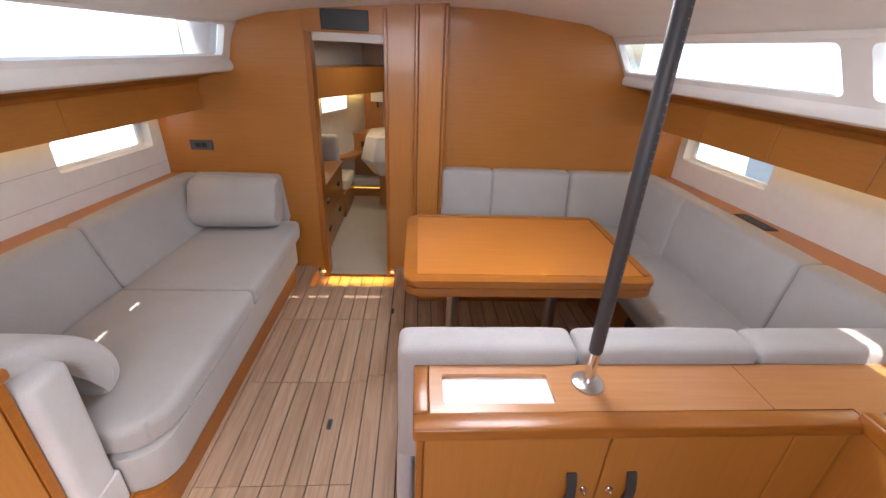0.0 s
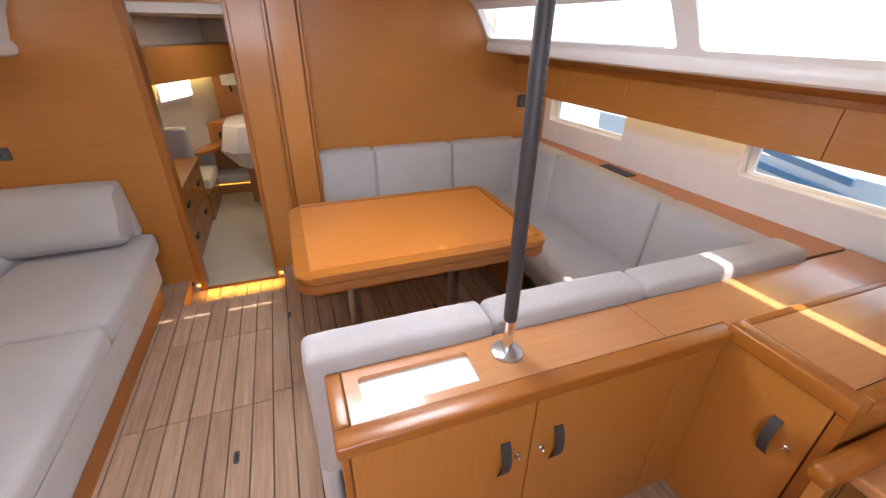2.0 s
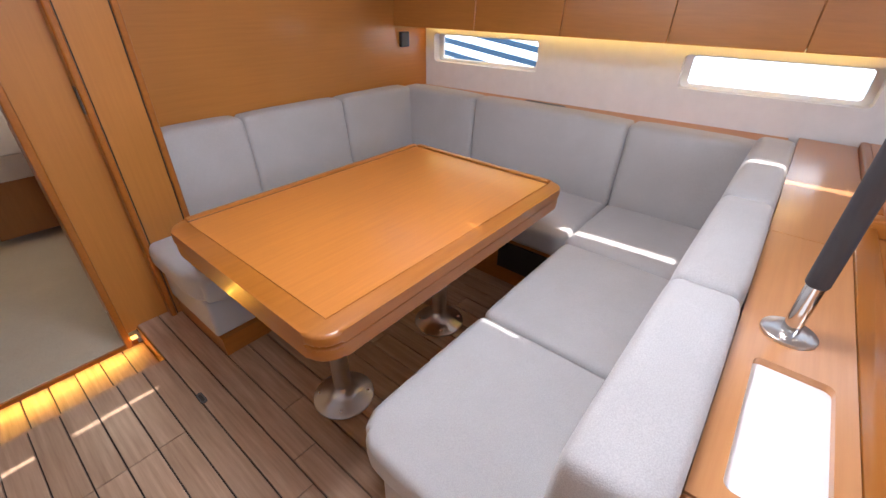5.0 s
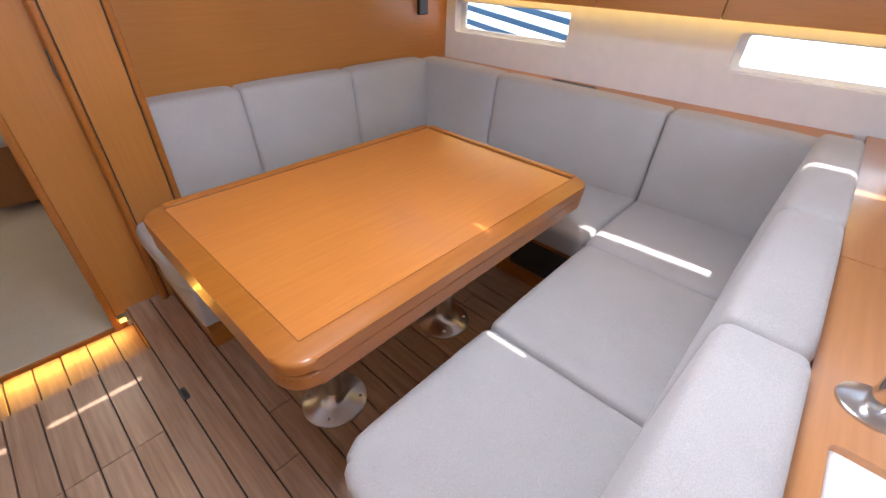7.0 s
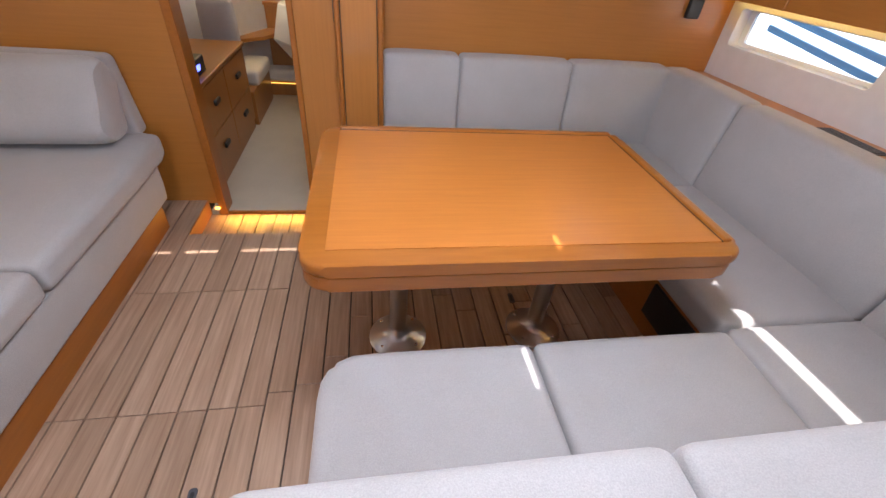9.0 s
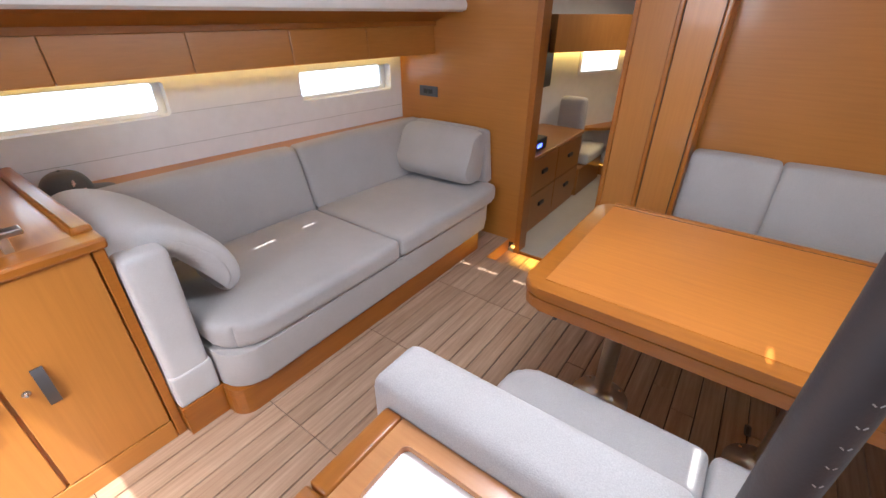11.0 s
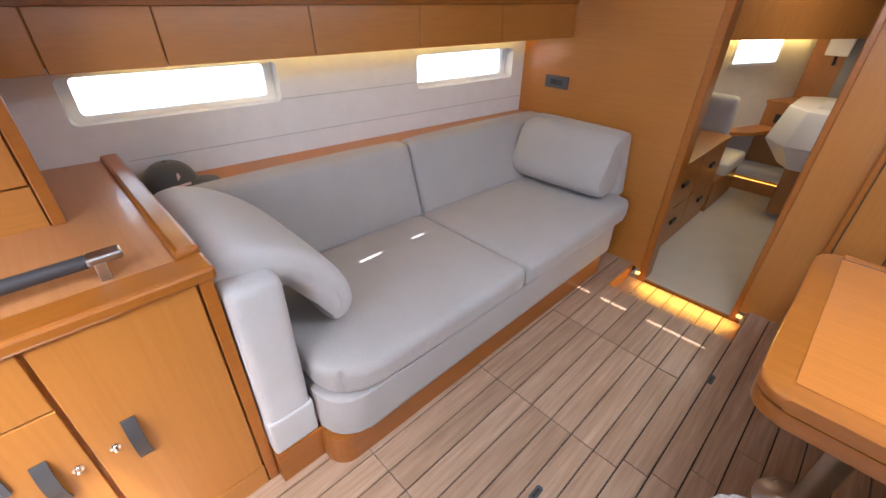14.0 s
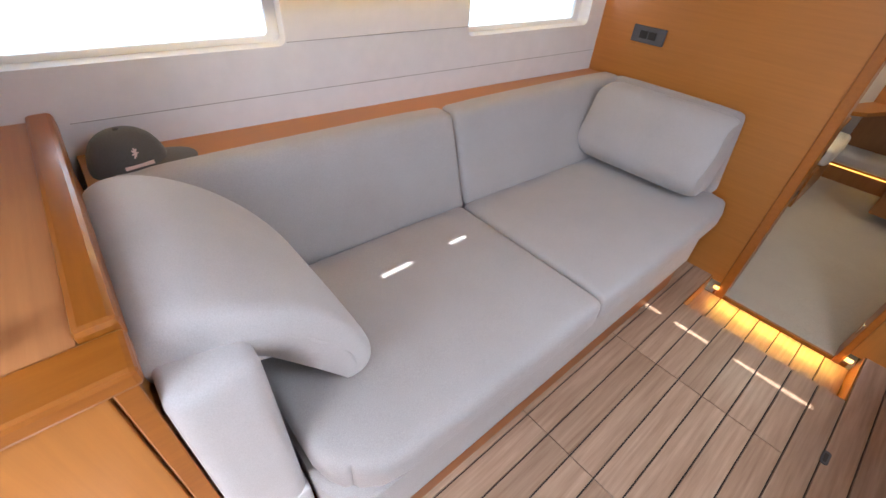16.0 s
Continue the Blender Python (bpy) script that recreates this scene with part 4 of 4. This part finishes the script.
part("tray", box(RX0 - 0.01, RX1 + 0.01, RY0 - 0.01, RY1 + 0.01, WZ - 0.045, WZ - 0.016), ACRYLIC, utop, "white inset tray")

nav = empty("corner_cabinet", label="teak corner cabinet with strap-handled door", category="cabinet")
NX = 1.335
part("carcass", box(NX + 0.02, 2.42, 0.465, 0.862, 0.0, 0.84), WOOD_Z, nav)
nd = part("door", box(NX, NX + 0.02, 0.505, 0.84, 0.06, 0.825, 0.003), WOOD_Z, nav)
strap(nd, (NX, 0.602, 0.605), (-1, 0, 0))
lock(nd, (NX, 0.553, 0.606), (-1, 0, 0))
part("stile", box(NX, NX + 0.02, 0.465, 0.500, 0.0, 0.825, 0.003), TRIM, nav)
ntop = empty("corner_worktop", label="raised teak worktop over the corner cabinet", category="worktop")
part("slab", box(NX + 0.045, 2.40, 0.505, 0.80, WZ, WZ + 0.027), WORKTOP, ntop)
part("nosing", box(NX - 0.02, NX + 0.043, 0.46, 0.835, WZ - 0.03, WZ + 0.029, 0.008, 3), TRIM, ntop, "solid teak nosing", True)
part("nosing", box(NX + 0.045, 2.40, 0.46, 0.503, WZ - 0.03, WZ + 0.029, 0.008, 3), TRIM_X, ntop, "solid teak nosing", True)
part("nosing", box(NX + 0.045, 2.40, 0.80, 0.835, WZ - 0.03, WZ + 0.029, 0.008, 3), TRIM_X, ntop, "solid teak nosing", True)

for x0, y0, w, l in ((2.06, 0.62, 0.10, 0.07), (2.10, 0.52, 0.09, 0.06)):
    tagged(obj("flush_ring", box(x0, x0 + w, y0, y0 + l, WZ + 0.027, WZ + 0.033, 0.002), BLACK), "black flush finger pull in the worktop", "pull")
steps = empty("companionway_side", label="teak companionway side panel with rounded cap rail", category="panel")
part("board", box(1.24, 1.95, 0.405, 0.44, 0.0, 0.68), WOOD_Z, steps)
part("cap", box(1.20, 1.95, 0.39, 0.455, 0.68, 0.74, 0.02, 4), TRIM_X, steps, "rounded solid cap rail", True)
part("tread", box(1.32, 1.95, 0.05, 0.40, 0.66, 0.70, 0.008), WORKTOP, steps)
for x in (1.29, 1.33):
    part("groove", box(x, x + 0.008, 0.4035, 0.406, 0.02, 0.66), CAULK, steps)
pole = empty("grab_pole", label="tall steel pole with stitched dark leather grip", category="pole")
PX, PY = 0.561, 0.982
part("flange", lathe(PX, PY, [(0.05, WZ), (0.05, WZ + 0.006), (0.046, WZ + 0.009), (0.022, WZ + 0.011)]), STEEL, pole, smooth=True)
part("rod", lathe(PX, PY, [(0.0165, WZ + 0.008), (0.0165, 2.08)], 20), CHROME, pole, smooth=True)
part("grip", lathe(PX, PY, [(0.0185, WZ + 0.125), (0.0205, WZ + 0.13), (0.0205, 2.0), (0.0185, 2.005)], 24), GRIP, pole, "dark stitched leather sleeve", True)
SEAM = Vector((0.45, -0.893, 0))
ACROSS = Vector((0.893, 0.45, 0))
for i in range(46):
    c = Vector((PX, PY, WZ + 0.16 + 0.021 * i)) + SEAM * 0.0204
    for k in (-1, 1):
        part("stitch", tube([c + ACROSS * 0.0012 * k, c + ACROSS * 0.0036 * k - SEAM * 0.0003 + Vector((0, 0, 0.002))], 0.0006, 5), THREAD, pole)

# ---- forward cabin seen through the doorway ----
structure(obj("wall_forward_port", hexa([(-1.66, 3.4), (-1.60, 3.4), (-1.30, 4.6), (-0.70, 6.05), (-0.76, 6.1), (-1.36, 4.6)], -0.1, 2.05), HULL_WHITE), "white hull side of the forward cabin", "wall")
structure(obj("wall_forward_end", box(-0.75, -0.46, 6.02, 6.07, -0.1, 2.1), CABIN_WOOD), "teak end wall of the forward cabin", "wall")
structure(obj("wall_forward_grey", box(-0.46, 0.6, 5.96, 6.05, -0.1, 2.1), GREY_WALL), "grey wall behind the wash basin", "wall")
structure(obj("wall_forward_starboard", box(0.35, 0.4, 3.6, 6.0, -0.1, 2.1), CABIN_WOOD), "teak partition of the forward cabin", "wall")
structure(obj("ceiling_forward", box(-1.7, 0.05, 3.39, 6.2, 2.03, 2.08), LINER), "beige headliner of the forward cabin", "ceiling")
structure(obj("ceiling_forward", box(0.052, 1.7, 3.585, 6.2, 2.03, 2.08), LINER), "beige headliner of the forward cabin", "ceiling")
structure(obj("beam_forward", hexa([(-1.34, 4.5), (-1.1, 4.4), (-0.35, 5.7), (-0.35, 6.0), (-0.75, 6.04)], 1.27, 1.56), CABIN_WOOD), "teak locker front high in the forward cabin", "locker")
structure(obj("beam_cream", hexa([(-1.3, 3.39), (0.04, 3.39), (0.04, 5.9), (-0.9, 5.9)], 1.80, 2.03, [(-1.3, 3.39), (0.04, 3.39), (0.04, 5.6), (-0.9, 5.6)]), LINER), "cream moulding under the cabin top", "moulding")
fwin = structure(new("window_5"), "small bright port light in the forward cabin", "window")


def on_hull(u0, u1, z0, z1, d0, d1):
    a, c = Vector((-1.30, 4.6, 0)), Vector((-0.70, 6.05, 0))
    w = (c - a).normalized()
    n = Vector((w.y, -w.x, 0))
    p = [a + w * u0 + n * d0, a + w * u0 + n * d1, a + w * u1 + n * d1, a + w * u1 + n * d0]
    return hexa([(v.x, v.y) for v in p], z0, z1)


part("window_frame", on_hull(0.50, 1.10, 1.03, 1.27, -0.01, 0.010), COAMING, fwin)
part("pane", on_hull(0.54, 1.06, 1.06, 1.24, 0.010, 0.016), BACKDROP, fwin, "pane glowing white in place of daylight outside")
structure(obj("forward_led", on_hull(0.1, 1.45, 1.262, 1.268, 0.02, 0.06), LED), "warm LED strip under the locker", "light")
chest = empty("chest_of_drawers", label="teak chest of drawers with dark recessed pulls", category="chest")
part("body", box(-1.45, -0.845, 3.55, 4.68, -0.082, 0.57), CABIN_WOOD, chest)
part("top", box(-1.45, -0.82, 3.53, 4.70, 0.57, 0.60, 0.006), CABIN_WOOD, chest)
for y0, y1 in ((3.56, 4.11), (4.12, 4.67)):
    for z0, z1 in ((0.0, 0.26), (0.27, 0.56)):
        d = part("drawer", box(-0.845, -0.83, y0, y1, z0, z1, 0.003), CABIN_WOOD, chest)
        part("pull", box(-0.83, -0.81, (y0 + y1) / 2 - 0.05, (y0 + y1) / 2 + 0.05, (z0 + z1) / 2, (z0 + z1) / 2 + 0.035, 0.008), BLACK, d, "dark recessed pull")
stereo = empty("stereo", label="black stereo with a blue display on the chest", category="stereo")
part("case", box(-1.1, -0.86, 3.62, 3.9, 0.60, 0.70, 0.01), BLACK, stereo)
part("display", box(-0.862, -0.857, 3.72, 3.80, 0.635, 0.665), BLUE_LED, stereo, "lit blue display")
tagged(obj("television", box(-1.2, -1.16, 3.75, 4.55, 0.98, 1.45, 0.01), BLACK), "thin black television on the cabin side", "television")
tagged(obj("back_cushion", cushion(rect(-1.12, -0.88, 4.74, 4.86), 0.30, 0.86, 0.03, 0.01), FABRIC, True), "upright grey back cushion of the cabin seat", "cushion")
tagged(obj("seat_cushion", cushion(rect(-1.15, -0.80, 4.88, 5.42), 0.20, 0.32, 0.03, 0.01), CREAM, True), "cream cushion of the cabin seat", "cushion")
tagged(obj("seat_box", box(-1.15, -0.82, 4.72, 5.42, -0.082, 0.20, 0.004), CABIN_WOOD), "teak box under the cabin seat", "seat")
shelf = empty("corner_shelf", label="teak corner shelf with a dark socket", category="shelf")
part("low_shelf", hexa([(-1.15, 5.05), (-0.80, 5.35), (-0.62, 5.75), (-0.90, 5.75)], 0.47, 0.50), CABIN_WOOD, shelf)
part("box", box(-0.92, -0.50, 5.72, 6.0, 0.0, 0.70), CABIN_WOOD, shelf)
part("top", box(-0.94, -0.49, 5.70, 6.0, 0.70, 0.73, 0.005), CABIN_WOOD, shelf)
part("socket", box(-0.74, -0.65, 5.712, 5.72, 0.54, 0.62, 0.002), BLACK, shelf)
bench = empty("bench", label="low bench with cream cushion over a lit plinth", category="bench")
part("base", box(-0.95, -0.40, 5.52, 5.72, -0.082, 0.06, 0.004), CABIN_WOOD, bench)
part("cushion", cushion(rect(-0.95, -0.42, 5.50, 5.72), 0.06, 0.16, 0.03, 0.008), CREAM, bench, smooth=True)
part("led_strip", box(-0.9, -0.45, 5.514, 5.52, 0.035, 0.042), DIM_LED, bench)
vanity = empty("wash_basin", label="white faceted wash basin on a teak cabinet", category="basin")
part("cabinet", hexa([(-0.44, 5.02), (0.1, 5.02), (0.1, 5.7), (-0.40, 5.7)], -0.04, 0.36, bevel=0.01), CABIN_WOOD, vanity)
bowl = [(-0.66, 5.05), (-0.50, 4.86), (0.12, 4.86), (0.12, 5.75), (-0.50, 5.75), (-0.66, 5.60)]
low = [(-0.52, 5.12), (-0.42, 4.98), (0.12, 4.98), (0.12, 5.70), (-0.42, 5.70), (-0.52, 5.55)]
part("bowl_lower", hexa(low, 0.36, 0.55, bowl), CERAMIC, vanity)
part("bowl_upper", hexa(bowl, 0.55, 0.82, [(x * 0.9, 5.3 + (y - 5.3) * 0.86) for x, y in bowl], 0.012, 3), CERAMIC, vanity, smooth=True)
part("basin_floor", hexa([(-0.42, 5.05), (0.02, 5.05), (0.02, 5.5), (-0.42, 5.5)], 0.818, 0.824, bevel=0.002), CERAMIC, vanity)
part("tap", tube([(-0.25, 4.93, 0.82), (-0.25, 4.93, 0.87), (-0.25, 5.0, 0.885), (-0.25, 5.06, 0.875)], 0.014), CHROME, vanity, "chrome tap", True)
lamp = empty("wall_lamp", label="square white shade wall lamp on a dark bracket", category="lamp")
part("shade", box(-0.60, -0.44, 5.80, 5.90, 1.12, 1.28, 0.01), SHADE, lamp)
part("bracket", tube([(-0.52, 5.96, 1.05), (-0.52, 5.88, 1.05), (-0.52, 5.85, 1.12)], 0.012), BLACK, lamp)

# ---- floor planks ----
PITCH, GAP = 0.0985, 0.0055
plank_mesh = {}


def plank(x0, x1, y0, y1, z=0.0, parent=None):
    key = (round(x1 - x0, 3), round(y1 - y0, 3))
    if key not in plank_mesh:
        bm = box(0, key[0], 0, key[1], -0.014, 0.0, 0.0012, 1)
        me = bpy.data.meshes.new("plank")
        bm.to_mesh(me)
        bm.free()
        me.materials.append(PLANK)
        plank_mesh[key] = me
    ob = new("plank", plank_mesh[key])
    ob.location = (x0, y0, z)
    ob.parent = parent


sole = bpy.data.objects["floor"]
rng = random.Random(4)
first = -0.548 - 7 * PITCH
for i in range(-1, 34):
    x0 = first + i * PITCH
    x1 = x0 + PITCH - GAP
    if x0 > 1.45:
        break
    if x0 < -0.32:
        cuts = [-0.6, 0.62, 1.262, 1.90, 2.522]
    elif x0 < -0.05:
        cuts = [-0.6, 0.55 + 0.4 * rng.random(), 1.9 + 0.5 * rng.random()]
    else:
        cuts = [-0.6, 0.4 + 0.8 * rng.random(), 1.6 + 0.9 * rng.random()]
    well = -0.83 < (x0 + x1) / 2 < -0.155
    edges = cuts + [2.985 if well else 3.34]
    for a, c in zip(edges, edges[1:]):
        plank(x0, x1, a, c - 0.003, 0.0, sole)
wellfloor = bpy.data.objects["floor_well"]
for i in range(7):
    plank(-0.842 + i * 0.0975, -0.842 + i * 0.0975 + 0.092, 2.99, 3.322, -0.098, wellfloor)


def floor_latch(x, y):
    """A flush finger latch: dark oval surround with a sunken slot."""
    ob = structure(new("floor_latch"), "small dark finger latch let into the plank floor", "latch")
    part("surround", hexa(round_rect(x - 0.013, x + 0.013, y - 0.034, y + 0.034, 0.010, 4), 0.0005, 0.003), GREY_PLASTIC, ob)
    part("slot", hexa(round_rect(x - 0.006, x + 0.006, y - 0.022, y + 0.022, 0.005, 3), 0.003, 0.0036), BLACK, ob)


for x, y in ((-0.415, 1.594), (-0.148, 2.63), (0.828, 2.39)):
    floor_latch(x, y)
